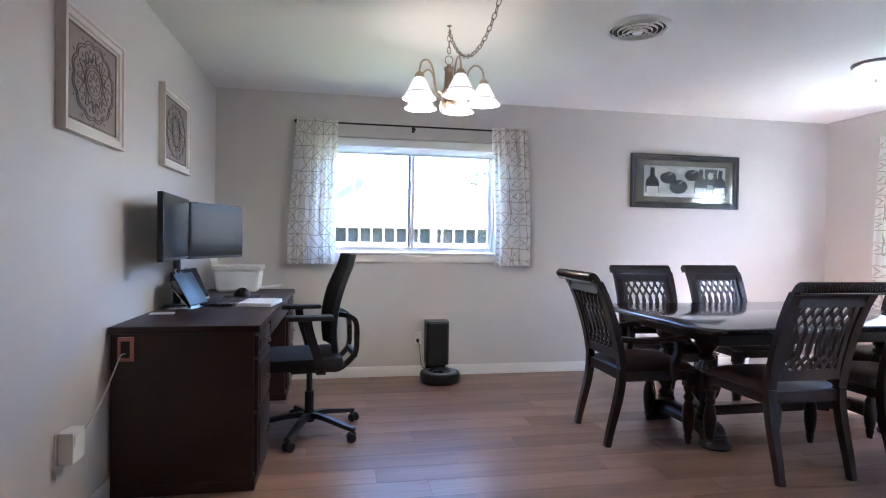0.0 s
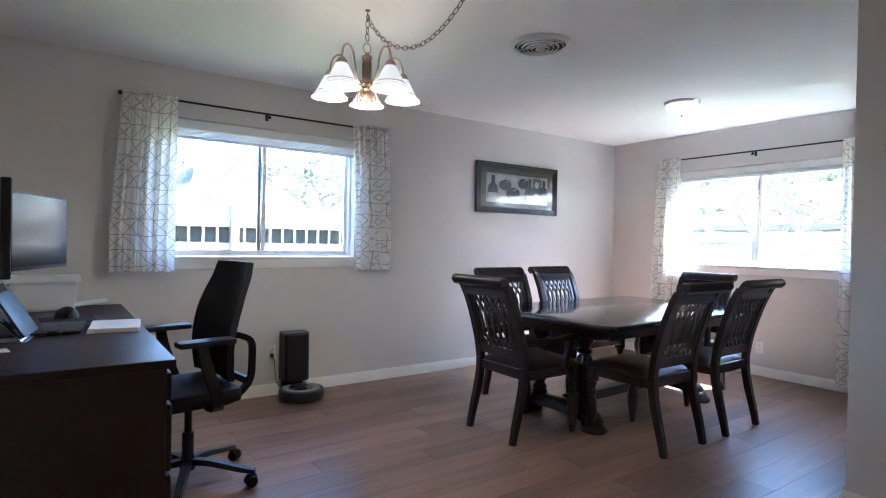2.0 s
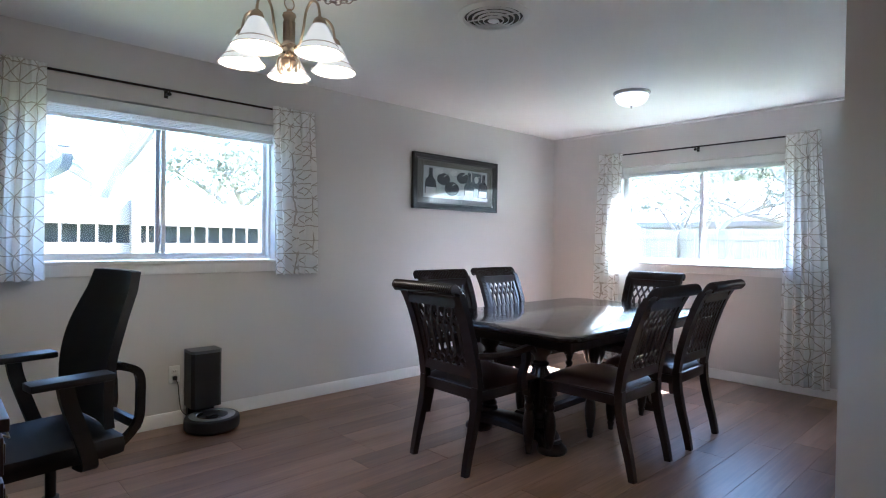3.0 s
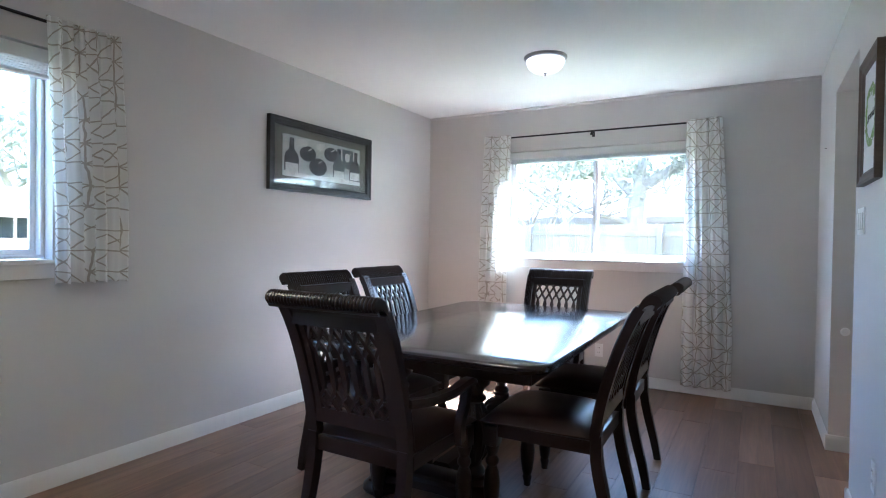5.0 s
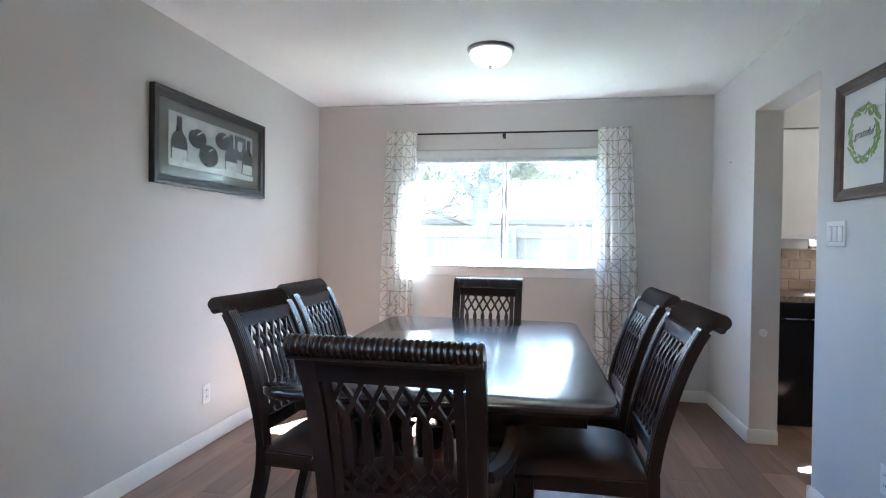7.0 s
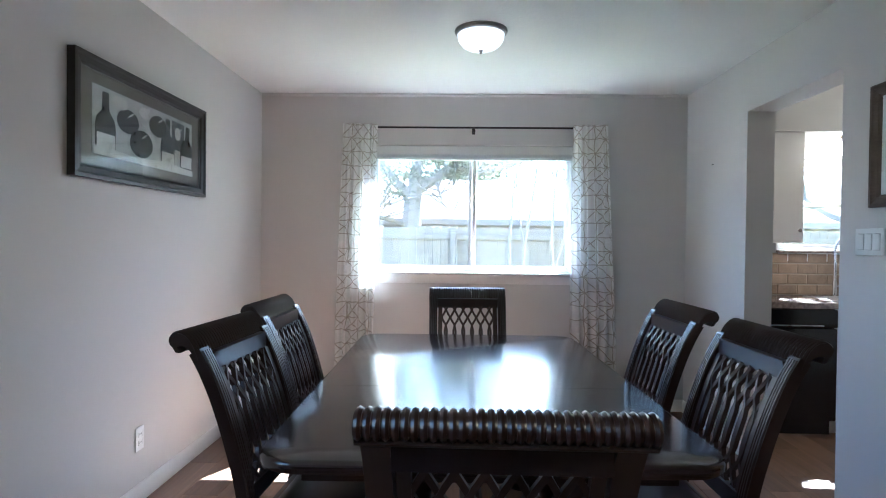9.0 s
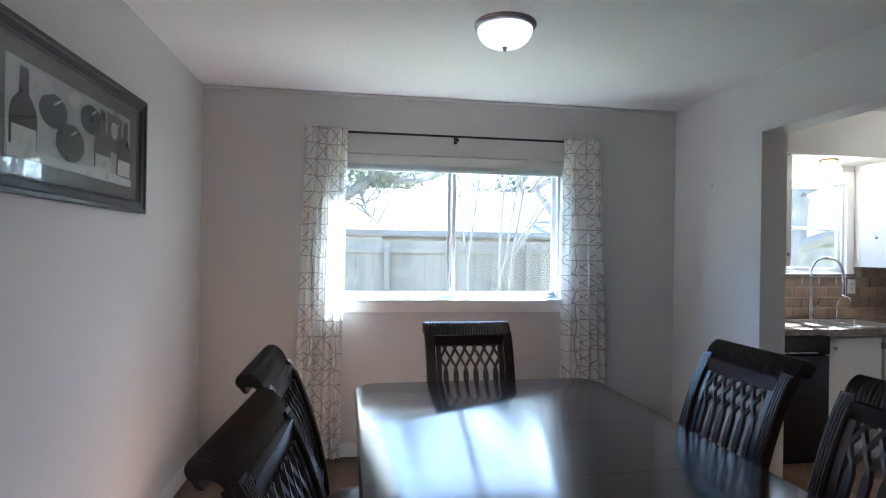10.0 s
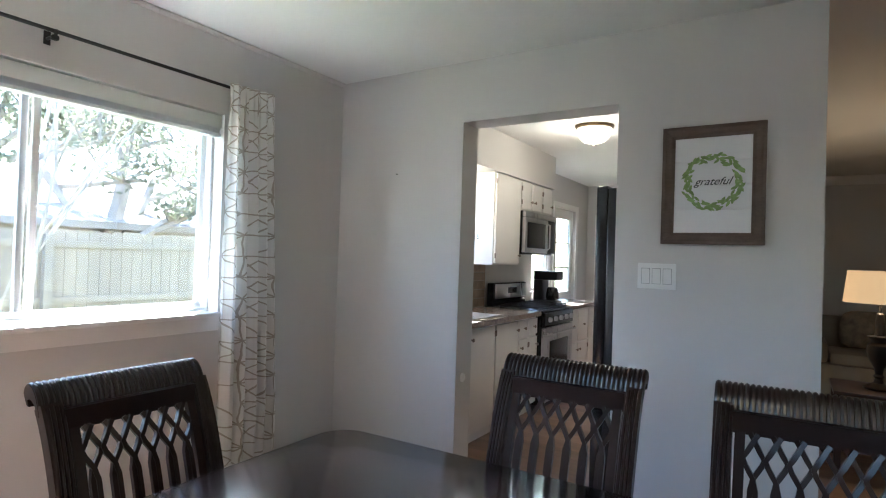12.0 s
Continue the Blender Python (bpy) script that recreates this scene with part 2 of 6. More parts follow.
def glass_mat(name="window_glass", tone=(0.60, 0.575, 0.55)):
    m = bpy.data.materials.new(name)
    m.use_nodes = True
    n, l = m.node_tree.nodes, m.node_tree.links
    n.remove(n["Principled BSDF"])
    clear, gloss, mix, facing, power, gain = (n.new("ShaderNode" + k) for k in ("BsdfTransparent", "BsdfGlossy", "MixShader", "LayerWeight", "Math", "Math"))
    clear.inputs[0].default_value = (*tone, 1)
    gloss.inputs["Roughness"].default_value = 0.02
    power.operation, gain.operation = "POWER", "MULTIPLY_ADD"
    power.inputs[1].default_value = 4.0
    gain.inputs[1].default_value, gain.inputs[2].default_value = 0.55, 0.025
    facing.inputs["Blend"].default_value = 0.5
    l.new(facing.outputs["Facing"], power.inputs[0])
    l.new(power.outputs[0], gain.inputs[0])
    l.new(gain.outputs[0], mix.inputs[0])
    l.new(clear.outputs[0], mix.inputs[1])
    l.new(gloss.outputs[0], mix.inputs[2])
    l.new(mix.outputs[0], n["Material Output"].inputs[0])
    return m


GLASS = glass_mat()
CLEARGLASS = glass_mat("picture_glass", (0.97, 0.98, 0.975))


def curtain_mat():
    """White semi-sheer cloth printed with grey-brown lines that run straight and slanting from knot to knot."""
    m = bpy.data.materials.new("printed_sheer_curtain")
    m.use_nodes = True
    n, l = m.node_tree.nodes, m.node_tree.links
    n.remove(n["Principled BSDF"])

    def op(kind, a, b=None, c=None):
        k = n.new("ShaderNodeMath")
        k.operation = kind
        for i, v in enumerate((a, b, c)):
            if v is None:
                continue
            if isinstance(v, (int, float)):
                k.inputs[i].default_value = v
            else:
                l.new(v, k.inputs[i])
        return k.outputs[0]

    uv = n.new("ShaderNodeUVMap")
    wob = n.new("ShaderNodeTexNoise")
    wob.inputs["Scale"].default_value = 7.0
    l.new(uv.outputs[0], wob.inputs["Vector"])
    off = n.new("ShaderNodeVectorMath")
    off.operation = "MULTIPLY_ADD"
    off.inputs[1].default_value = (0.045, 0.045, 0)
    l.new(wob.outputs["Color"], off.inputs[0])
    l.new(uv.outputs[0], off.inputs[2])
    sep = n.new("ShaderNodeSeparateXYZ")
    l.new(off.outputs[0], sep.inputs[0])
    u, v = sep.outputs[0], sep.outputs[1]
    pitch = 0.105
    su, sv = op("DIVIDE", u, pitch), op("DIVIDE", v, pitch)
    lines = None
    for k, (a, b) in enumerate(((1, 0), (0, 1), (1, 1), (1, -1))):
        s = op("ADD", op("MULTIPLY", su, a), op("MULTIPLY", sv, b))
        d = op("ABSOLUTE", op("SUBTRACT", op("FRACT", s), 0.5))
        wide = 0.030 if k < 2 else 0.041
        on = op("LESS_THAN", op("ABSOLUTE", op("SUBTRACT", d, 0.5)), wide)
        cell = n.new("ShaderNodeCombineXYZ")
        l.new(op("FLOOR", op("ADD", su, 0.5 if k == 0 else 0.0)), cell.inputs[0])
        l.new(op("FLOOR", op("ADD", sv, 0.5 if k == 1 else 0.0)), cell.inputs[1])
        cell.inputs[2].default_value = k * 3.7
        hashed = n.new("ShaderNodeTexWhiteNoise")
        l.new(cell.outputs[0], hashed.inputs["Vector"])
        on = op("MULTIPLY", on, op("LESS_THAN", hashed.outputs["Value"], (0.75, 0.95, 0.72, 0.72)[k]))
        lines = on if lines is None else op("MAXIMUM", lines, on)
    mixc = n.new("ShaderNodeMix")
    mixc.data_type = "RGBA"
    mixc.inputs["A"].default_value = (0.86, 0.855, 0.83, 1)
    mixc.inputs["B"].default_value = (0.52, 0.48, 0.42, 1)
    l.new(lines, mixc.inputs["Factor"])
    weave = n.new("ShaderNodeTexNoise")
    weave.inputs["Scale"].default_value = 600
    l.new(uv.outputs[0], weave.inputs["Vector"])
    bp = n.new("ShaderNodeBump")
    bp.inputs["Strength"].default_value, bp.inputs["Distance"].default_value = 0.2, 0.0008
    l.new(weave.outputs[0], bp.inputs["Height"])
    dif, tra, mix = (n.new("ShaderNode" + k) for k in ("BsdfDiffuse", "BsdfTranslucent", "MixShader"))
    mix.inputs[0].default_value = 0.46
    for k in (dif, tra):
        l.new(mixc.outputs["Result"], k.inputs["Color"])
        l.new(bp.outputs[0], k.inputs["Normal"])
    l.new(dif.outputs[0], mix.inputs[1])
    l.new(tra.outputs[0], mix.inputs[2])
    l.new(mix.outputs[0], n["Material Output"].inputs[0])
    return m


CURTAIN = curtain_mat()


# ---- mesh tools ----
def bm_new():
    return bmesh.new()


def box(bm, x0, x1, y0, y1, z0, z1, bevel=0.0, m=None):
    vs = [bm.verts.new(p) for p in ((x0, y0, z0), (x1, y0, z0), (x1, y1, z0), (x0, y1, z0), (x0, y0, z1), (x1, y0, z1), (x1, y1, z1), (x0, y1, z1))]
    fs = [bm.faces.new([vs[i] for i in f]) for f in ((0, 3, 2, 1), (4, 5, 6, 7), (0, 1, 5, 4), (1, 2, 6, 5), (2, 3, 7, 6), (3, 0, 4, 7))]
    geom = vs
    if bevel:
        edges = list({e for f in fs for e in f.edges})
        r = bmesh.ops.bevel(bm, geom=edges, offset=bevel, segments=2, profile=0.6, affect="EDGES")
        geom = list({v for f in r["faces"] for v in f.verts} | {v for v in vs if v.is_valid})
    if m is not None:
        bmesh.ops.transform(bm, matrix=m, verts=geom)
    return bm


def boxed(x0, x1, y0, y1, z0, z1, bevel=0.0, m=None):
    return box(bm_new(), x0, x1, y0, y1, z0, z1, bevel, m)


def lathe(bm, profile, seg=24, m=None):
    """Turns (radius, height) pairs about the z axis."""
    rings = []
    for r, z in profile:
        if r < 1e-5:
            rings.append([bm.verts.new((0, 0, z))])
        else:
            rings.append([bm.verts.new((r * math.cos(2 * math.pi * k / seg), r * math.sin(2 * math.pi * k / seg), z)) for k in range(seg)])
    for a, b in zip(rings, rings[1:]):
        for k in range(seg):
            q = (k + 1) % seg
            if len(a) == 1 and len(b) > 1:
                bm.faces.new((a[0], b[k], b[q]))
            elif len(b) == 1 and len(a) > 1:
                bm.faces.new((a[k], b[0], a[q]))
            elif len(a) > 1:
                bm.faces.new((a[k], b[k], b[q], a[q]))
    if m is not None:
        bmesh.ops.transform(bm, matrix=m, verts=[v for r in rings for v in r])
    return bm


def sweep(bm, path, section, closed=True, caps=True, up=Vector((0, 0, 1)), scales=None):
    """Carries a 2D section along a 3D path; the section's x lies sideways, its y along up as far as it can."""
    path = [Vector(p) for p in path]
    rings = []
    for i, p in enumerate(path):
        d = (path[min(i + 1, len(path) - 1)] - path[max(i - 1, 0)]).normalized()
        side = d.cross(up)
        side = side.normalized() if side.length > 1e-4 else Vector((1, 0, 0))
        top = side.cross(d).normalized()
        k = scales[i] if scales else 1.0
        rings.append([bm.verts.new(p + side * (a * k) + top * (b * k)) for a, b in section])
    n = len(section)
    for a, b in zip(rings, rings[1:]):
        for k in range(n if closed else n - 1):
            q = (k + 1) % n
            bm.faces.new((a[k], a[q], b[q], b[k]))
    if caps and closed:
        bm.faces.new(rings[0][::-1])
        bm.faces.new(rings[-1])
    return bm


def circle(r, seg=8):
    return [(r * math.cos(2 * math.pi * k / seg), r * math.sin(2 * math.pi * k / seg)) for k in range(seg)]


def rect(w, h):
    return [(-w / 2, -h / 2), (w / 2, -h / 2), (w / 2, h / 2), (-w / 2, h / 2)]


def smooth_path(points, n=24):
    """A Catmull-Rom curve through the points."""
    pts = [Vector(p) for p in points]
    pts = [2 * pts[0] - pts[1]] + pts + [2 * pts[-1] - pts[-2]]
    out = []
    m = len(pts) - 3
    for i in range(n + 1):
        t = i / n * m
        k = min(int(t), m - 1)
        t -= k
        a, b, c, d = pts[k:k + 4]
        out.append(0.5 * (2 * b + (c - a) * t + (2 * a - 5 * b + 4 * c - d) * t * t + (3 * b - a - 3 * c + d) * t ** 3))
    return out


def prism(bm, outline, z0, z1):
    low = [bm.verts.new((x, y, z0)) for x, y in outline]
    top = [bm.verts.new((x, y, z1)) for x, y in outline]
    bm.faces.new(low[::-1])
    bm.faces.new(top)
    n = len(outline)
    for k in range(n):
        bm.faces.new((low[k], low[(k + 1) % n], top[(k + 1) % n], top[k]))
    return bm


def turned(bm, m):
    bmesh.ops.transform(bm, matrix=m, verts=bm.verts)
    return bm


def finish(bm, name, material, smooth=True):
    bmesh.ops.recalc_face_normals(bm, faces=bm.faces)
    me = bpy.data.meshes.new(name)
    bm.to_mesh(me)
    bm.free()
    me.materials.append(material)
    if smooth:
        me.polygons.foreach_set("use_smooth", [True] * len(me.polygons))
        me.set_sharp_from_angle(angle=radians(38))
    return me


def part(name, bm, material, parent, label=""):
    ob = new(name, finish(bm, name, material))
    ob.parent = parent
    return tagged(ob, label)


def piece(name, mesh, parent, m):
    ob = new(name, mesh)
    ob.parent = parent
    ob.matrix_local = m
    return ob


def thing(name, m, label, category, group="", kind=""):
    ob = new(name)
    ob.matrix_world = m
    ob.empty_display_size = 0.1
    return tagged(ob, label, category, group, kind)


def solid(name, bm, material, label, category, group="", kind=""):
    return tagged(new(name, finish(bm, name, material)), label, category, group, kind)


def structure(name, bm, material, label, category):
    return solid(name, bm, material, label, category, kind="structure")


# ---- the shell of the house ----
def wall_along(bm, axis, a0, a1, b0, b1, z0, z1, holes):
    """A wall that runs along axis 'x' or 'y' from a0 to a1, b0 to b1 thick, with (from, to, bottom, top) openings right through it."""
    def put(p, q, low, high):
        if q - p > 1e-4 and high - low > 1e-4:
            box(bm, *((p, q, b0, b1) if axis == "x" else (b0, b1, p, q)), low, high)
    at = a0
    for p, q, low, high in sorted(holes):
        put(at, p, z0, z1)
        put(p, q, z0, low)
        put(p, q, high, z1)
        at = q
    put(at, a1, z0, z1)
    bmesh.ops.remove_doubles(bm, verts=bm.verts, dist=1e-5)
    return bm


NORTH, EAST, SOUTH, WEST, TOP = 5.96, 5.78, 2.655, -0.105, 2.44
KEAST = 5.84
SOUTH_END = 2.655
wall_n = structure("wall_north", wall_along(bm_new(), "x", -0.25, 5.94, NORTH, NORTH + 0.16, -0.3, TOP, [(0.78, 2.30, 1.08, 2.085)]), WALL, "warm grey painted wall with one wide window", "wall")
wall_e = structure("wall_east", wall_along(bm_new(), "y", 2.49, NORTH, EAST, 5.94, -0.3, TOP, [(3.51, 5.09, 1.045, 2.045)]), WALL, "warm grey painted dining wall with a wide window", "wall")
wall_k = structure("wall_east_kitchen", wall_along(bm_new(), "y", -2.5, 2.49, KEAST, 5.94, -0.3, TOP, [(1.16, 1.92, 1.25, 1.97), (-1.10, -0.55, 1.0, 1.93), (-1.98, -1.25, 0.05, 2.03)]), WALL, "grey painted kitchen wall with windows", "wall")
wall_s = structure("wall_south", wall_along(bm_new(), "x", 4.055, KEAST, 2.49, SOUTH, 0.0, TOP, [(4.055, 4.892, 0.0, 2.108)]), WALL, "warm grey wall with a doorless opening to the kitchen", "wall")
structure("wall_south_end", boxed(3.255, 4.055, 2.49, SOUTH_END, 0.0, TOP), WALL, "warm grey wall end beside the kitchen opening", "wall")
structure("wall_kitchen_west", boxed(3.255, 3.42, -2.5, 2.49, 0.0, TOP), WALL, "grey painted wall between kitchen and living room", "wall")
structure("wall_living_south", boxed(-0.25, 5.94, -2.66, -2.5, -0.3, TOP), WALL, "grey painted far wall of living room and kitchen", "wall")
structure("wall_west", boxed(-0.25, WEST, -2.5, NORTH, -0.3, TOP), WALL, "warm grey painted wall behind the desk", "wall")
structure("ceiling", boxed(-0.25, 5.94, -2.66, NORTH + 0.16, TOP, TOP + 0.2), CEIL, "white textured ceiling", "ceiling")
structure("soffit", boxed(5.46, KEAST, -0.22, 2.49, 2.106, TOP), WALL, "grey painted soffit over the kitchen cabinets", "soffit")
floor = structure("floor", boxed(WEST, KEAST, -2.5, NORTH, -0.12, -0.006), SUBFLOOR, "brown wood-look plank floor", "floor")


def moulding(name, path, section, label, category, material=TRIM):
    bm = bm_new()
    for a, b in path:
        sweep(bm, [(*a, 0), (*b, 0)], section)
    return structure(name, bm, material, label, category)


BASE = [(0.0, 0.0), (0.014, 0.0), (0.014, 0.066), (0.009, 0.078), (0.005, 0.088), (0.0, 0.090)]
moulding("baseboard", [
    ((EAST, NORTH), (WEST, NORTH)), ((EAST, SOUTH), (EAST, NORTH - 0.0145)), ((4.892, SOUTH), (EAST - 0.0145, SOUTH)),
    ((3.255, SOUTH_END), (4.055, SOUTH_END)), ((WEST, NORTH - 0.0145), (WEST, -2.5)), ((4.892, 2.49), (4.892, SOUTH + 0.014)), ((4.055, SOUTH_END + 0.014), (4.055, 2.49)),
    ((3.255, -2.5), (3.255, SOUTH_END + 0.014))], [(-a, b) for a, b in BASE], "white painted baseboard along the walls", "baseboard")
moulding("crown_trim", [((EAST, SOUTH + 0.01), (EAST, NORTH - 0.01))], [(0.0, 2.438), (-0.020, 2.438), (-0.024, 2.430), (-0.018, 2.421), (0.0, 2.418)], "thin rounded trim under the ceiling", "trim", WALL)
moulding("crown_living", [((3.245, -2.5), (WEST + 0.01, -2.5))], [(0.0, 2.436), (0.07, 2.436), (0.06, 2.40), (0.02, 2.36), (0.0, 2.34)], "white crown moulding in the living room", "trim")


def window(name, m, w, h, label, hung=False, deep=0.16, stool=True):
    """A white vinyl window in an opening w wide and h high; x runs along the wall, y outwards, z up from the opening's lower corner."""
    win = thing(name, m, label, "window", kind="structure")
    bm = bm_new()
    f, y0, y1 = 0.018, deep - 0.085, deep - 0.01
    box(bm, 0.001, w - 0.001, y0, y1, 0.012, f + 0.012, 0.004)
    box(bm, 0.001, w - 0.001, y0, y1, h - f, h - 0.001, 0.004)
    box(bm, 0.001, f, y0 + 0.001, y1 - 0.001, f + 0.012, h - f, 0.004)
    box(bm, w - f, w - 0.001, y0 + 0.001, y1 - 0.001, f + 0.012, h - f, 0.004)
    part("window_frame", bm, VINYL, win)
    if hung:
        halves = [(f, w - f, f + 0.012, h * 0.52, y0 + 0.014), (f, w - f, h * 0.52 - 0.03, h - f, y0 + 0.042)]
    else:
        halves = [(f, w / 2 + 0.028, f + 0.012, h - f, y0 + 0.012), (w / 2 - 0.028, w - f, f + 0.012, h - f, y0 + 0.042)]
    for a, b, lo, hi, y in halves:
        s = 0.026
        bm = bm_new()
        box(bm, a, b, y, y + 0.026, lo, lo + s, 0.003)
        box(bm, a, b, y, y + 0.026, hi - s, hi, 0.003)
        box(bm, a, a + s, y + 0.001, y + 0.025, lo + s, hi - s, 0.003)
        box(bm, b - s, b, y + 0.001, y + 0.025, lo + s, hi - s, 0.003)
        sash = part("sash", bm, VINYL, win)
        pane = part("pane", boxed(a + s - 0.004, b - s + 0.004, y + 0.011, y + 0.015, lo + s - 0.004, hi - s + 0.004), GLASS, sash, "clear window pane")
        pane.visible_shadow = False
    if stool:
        part("window_sill", boxed(-0.012, w + 0.012, -0.028, y0, -0.010, 0.0105, 0.004), TRIM, win)
        part("apron", boxed(-0.004, w + 0.004, -0.013, -0.0005, -0.078, -0.0105, 0.003), TRIM, win)
        for k in (0.30, 0.52):
            part("latch", boxed(w * k - 0.035, w * k + 0.035, y0 - 0.004, y0 + 0.02, 0.047, 0.055, 0.002), VINYL, win)
    return win


window("window_1", pose(0.78, NORTH, 1.08), 1.52, 1.005, "white vinyl sliding window with two panes")
window("window_2", pose(EAST, 5.09, 1.045, 0, 0, -90), 1.58, 1.0, "white vinyl sliding window facing the fence")
window("window_3", pose(KEAST, 1.92, 1.25, 0, 0, -90), 0.76, 0.72, "white double-hung window over the kitchen sink", hung=True, deep=0.10)
window("window_4", pose(KEAST, -0.55, 1.0, 0, 0, -90), 0.55, 0.93, "white kitchen window beside the range", hung=True, deep=0.10)


def shade(m, w, h, thick, label):
    """A cellular shade drawn right up: headrail, stacked cells and bottom rail."""
    t = thing("window_shade", m, label, "window shade")
    part("headrail", boxed(0.006, w - 0.006, 0.012, 0.062, h - 0.072, h - 0.008, 0.004), SHADEWHITE, t)
    bm = bm_new()
    folds = [(0.020 + 0.012 * (k % 2), h - 0.072 - thick * k / 10) for k in range(11)]
    rows = [[bm.verts.new((x, y, z)) for x in (0.01, w - 0.01)] for y, z in folds]
    for a, b in zip(rows, rows[1:]):
        bm.faces.new((a[0], a[1], b[1], b[0]))
    part("pleated_cloth", bm, SHADEWHITE, t, "gathered pale pleats")
    part("bottom_rail", boxed(0.008, w - 0.008, 0.014, 0.060, h - 0.072 - thick - 0.016, h - 0.072 - thick, 0.004), SHADEWHITE, t)
    return t


shade(pose(0.78, NORTH, 1.08), 1.52, 1.005, 0.054, "white cellular shade drawn up in the window")
shade(pose(EAST, 5.09, 1.045, 0, 0, -90), 1.58, 1.0, 0.024, "white cellular shade drawn up in the wide window")


def curtain(m, x_top, x_low, z0, z1, folds, seed, label):
    """A gathered panel: x from x_top = (a, b) at the rod to x_low = (a, b) at the hem."""
    rng = random.Random(seed)
    nx, nz = folds * 12, 36
    ph = [rng.uniform(0, 6.28) for _ in range(6)]
    bm = bm_new()
    uvs = bm.loops.layers.uv.new("UVMap")
    rows = []
    for j in range(nz + 1):
        v = j / nz
        z = z1 + (z0 - z1) * v
        ease = min(1.0, v * 1.3)
        a = x_top[0] + (x_low[0] - x_top[0]) * ease
        b = x_top[1] + (x_low[1] - x_top[1]) * ease
        row = []
        for i in range(nx + 1):
            u = i / nx
            bend = u + 0.012 * math.sin(6.28 * u * 2 + ph[0] + v * 1.5)
            amp = 0.010 + 0.016 * min(1, v * 2.5)
            head = max(0.0, 1 - v / 0.055)
            y = amp * math.sin(6.2832 * folds * bend + ph[1]) + 0.006 * math.sin(6.2832 * folds * 2.3 * u + ph[2] + 2 * v)
            y += head * 0.004 * math.sin(6.2832 * folds * 3.1 * u + ph[3])
            y += 0.008 * math.sin(3.1 * v + ph[4] + 5 * u)
            if abs(v - 0.045) < 0.014:
                y *= 0.75
            row.append((bm.verts.new((a + (b - a) * u, y, z + 0.004 * math.sin(6.28 * folds * u + ph[5]) * (1 if j == nz else 0))), u * abs(x_top[1] - x_top[0]) * 1.35 + seed * 0.31, z))
        rows.append(row)
    for r0, r1 in zip(rows, rows[1:]):
        for i in range(nx):
            q = (r0[i], r0[i + 1], r1[i + 1], r1[i])
            f = bm.faces.new([k[0] for k in q])
            for lp, k in zip(f.loops, q):
                lp[uvs].uv = (k[1], k[2])
    ob = solid("curtain", bm, CURTAIN, label, "curtain", "printed curtain panels")
    ob.matrix_world = m
    return ob


SHORT = "short white curtain printed with grey branching lines"
LONG = "long white curtain printed with grey branching lines"
curtain(pose(0, NORTH - 0.100, 0), (0.555, 0.892), (0.488, 0.880), 0.990, 2.203, 6, 1, SHORT)
curtain(pose(0, NORTH - 0.100, 0), (2.222, 2.555), (2.270, 2.600), 0.980, 2.203, 6, 2, SHORT)
east_m = pose(EAST - 0.100, 0, 0, 0, 0, -90)
curtain(east_m, (-5.295, -5.030), (-5.345, -5.050), 0.025, 2.186, 5, 3, LONG)
curtain(east_m, (-3.545, -3.290), (-3.552, -3.195), 0.080, 2.186, 5, 4, LONG)


def curtain_rod(m, x0, x1):
    t = thing("curtain_rod", m, "thin dark metal curtain rod on a centre bracket", "curtain rod")
    bm = bm_new()
    sweep(bm, [(x0, 0, 0), (x1, 0, 0)], circle(0.0075, 10))
    part("rod", bm, IRON, t)
    mid = (x0 + x1) / 2
    bm = bm_new()
    sweep(bm, [(mid, 0.066, -0.018), (mid, 0.01, -0.018), (mid, -0.010, -0.014), (mid, -0.012, 0.004)], circle(0.006, 8))
    box(bm, mid - 0.012, mid + 0.012, 0.060, 0.0655, -0.040, 0.012, 0.002)
    lathe(bm, [(0, -0.012), (0.012, -0.008), (0.014, 0), (0.012, 0.008), (0, 0.012)], 12, pose(mid, -0.004, -0.026))
    part("bracket", bm, IRON, t)
    for x in (x0, x1):
        bm = bm_new()
        lathe(bm, [(0, -0.016), (0.012, -0.010), (0.016, 0), (0.012, 0.010), (0, 0.016)], 12, pose(x, 0, 0, 0, 90, 0))
        part("finial", bm, IRON, t)
    return t


curtain_rod(pose(0, NORTH - 0.066, 2.183), 0.545, 2.53)
curtain_rod(pose(EAST - 0.066, 0, 2.167, 0, 0, -90), -5.29, -3.31)


# ---- dining table and chairs ----
def rounded_outline(w, d, c, n=6):
    """A rectangle whose corners are cut by long soft arcs."""
    out = []
    for sx, sy, a0 in ((1, 1, 0), (-1, 1, 90), (-1, -1, 180), (1, -1, 270)):
        cx, cy = sx * (w / 2 - c), sy * (d / 2 - c)
        for k in range(n + 1):
            a = radians(a0 + 90 * k / n)
            out.append((cx + c * math.cos(a), cy + c * math.sin(a)))
    return out


BALUSTER = [(0.055, 0.0), (0.055, 0.05), (0.046, 0.06), (0.052, 0.075), (0.046, 0.09), (0.034, 0.105), (0.040, 0.13), (0.062, 0.17), (0.075, 0.22), (0.078, 0.26),
            (0.066, 0.31), (0.044, 0.35), (0.034, 0.38), (0.050, 0.392), (0.052, 0.405), (0.036, 0.418), (0.042, 0.44), (0.066, 0.465), (0.070, 0.50)]


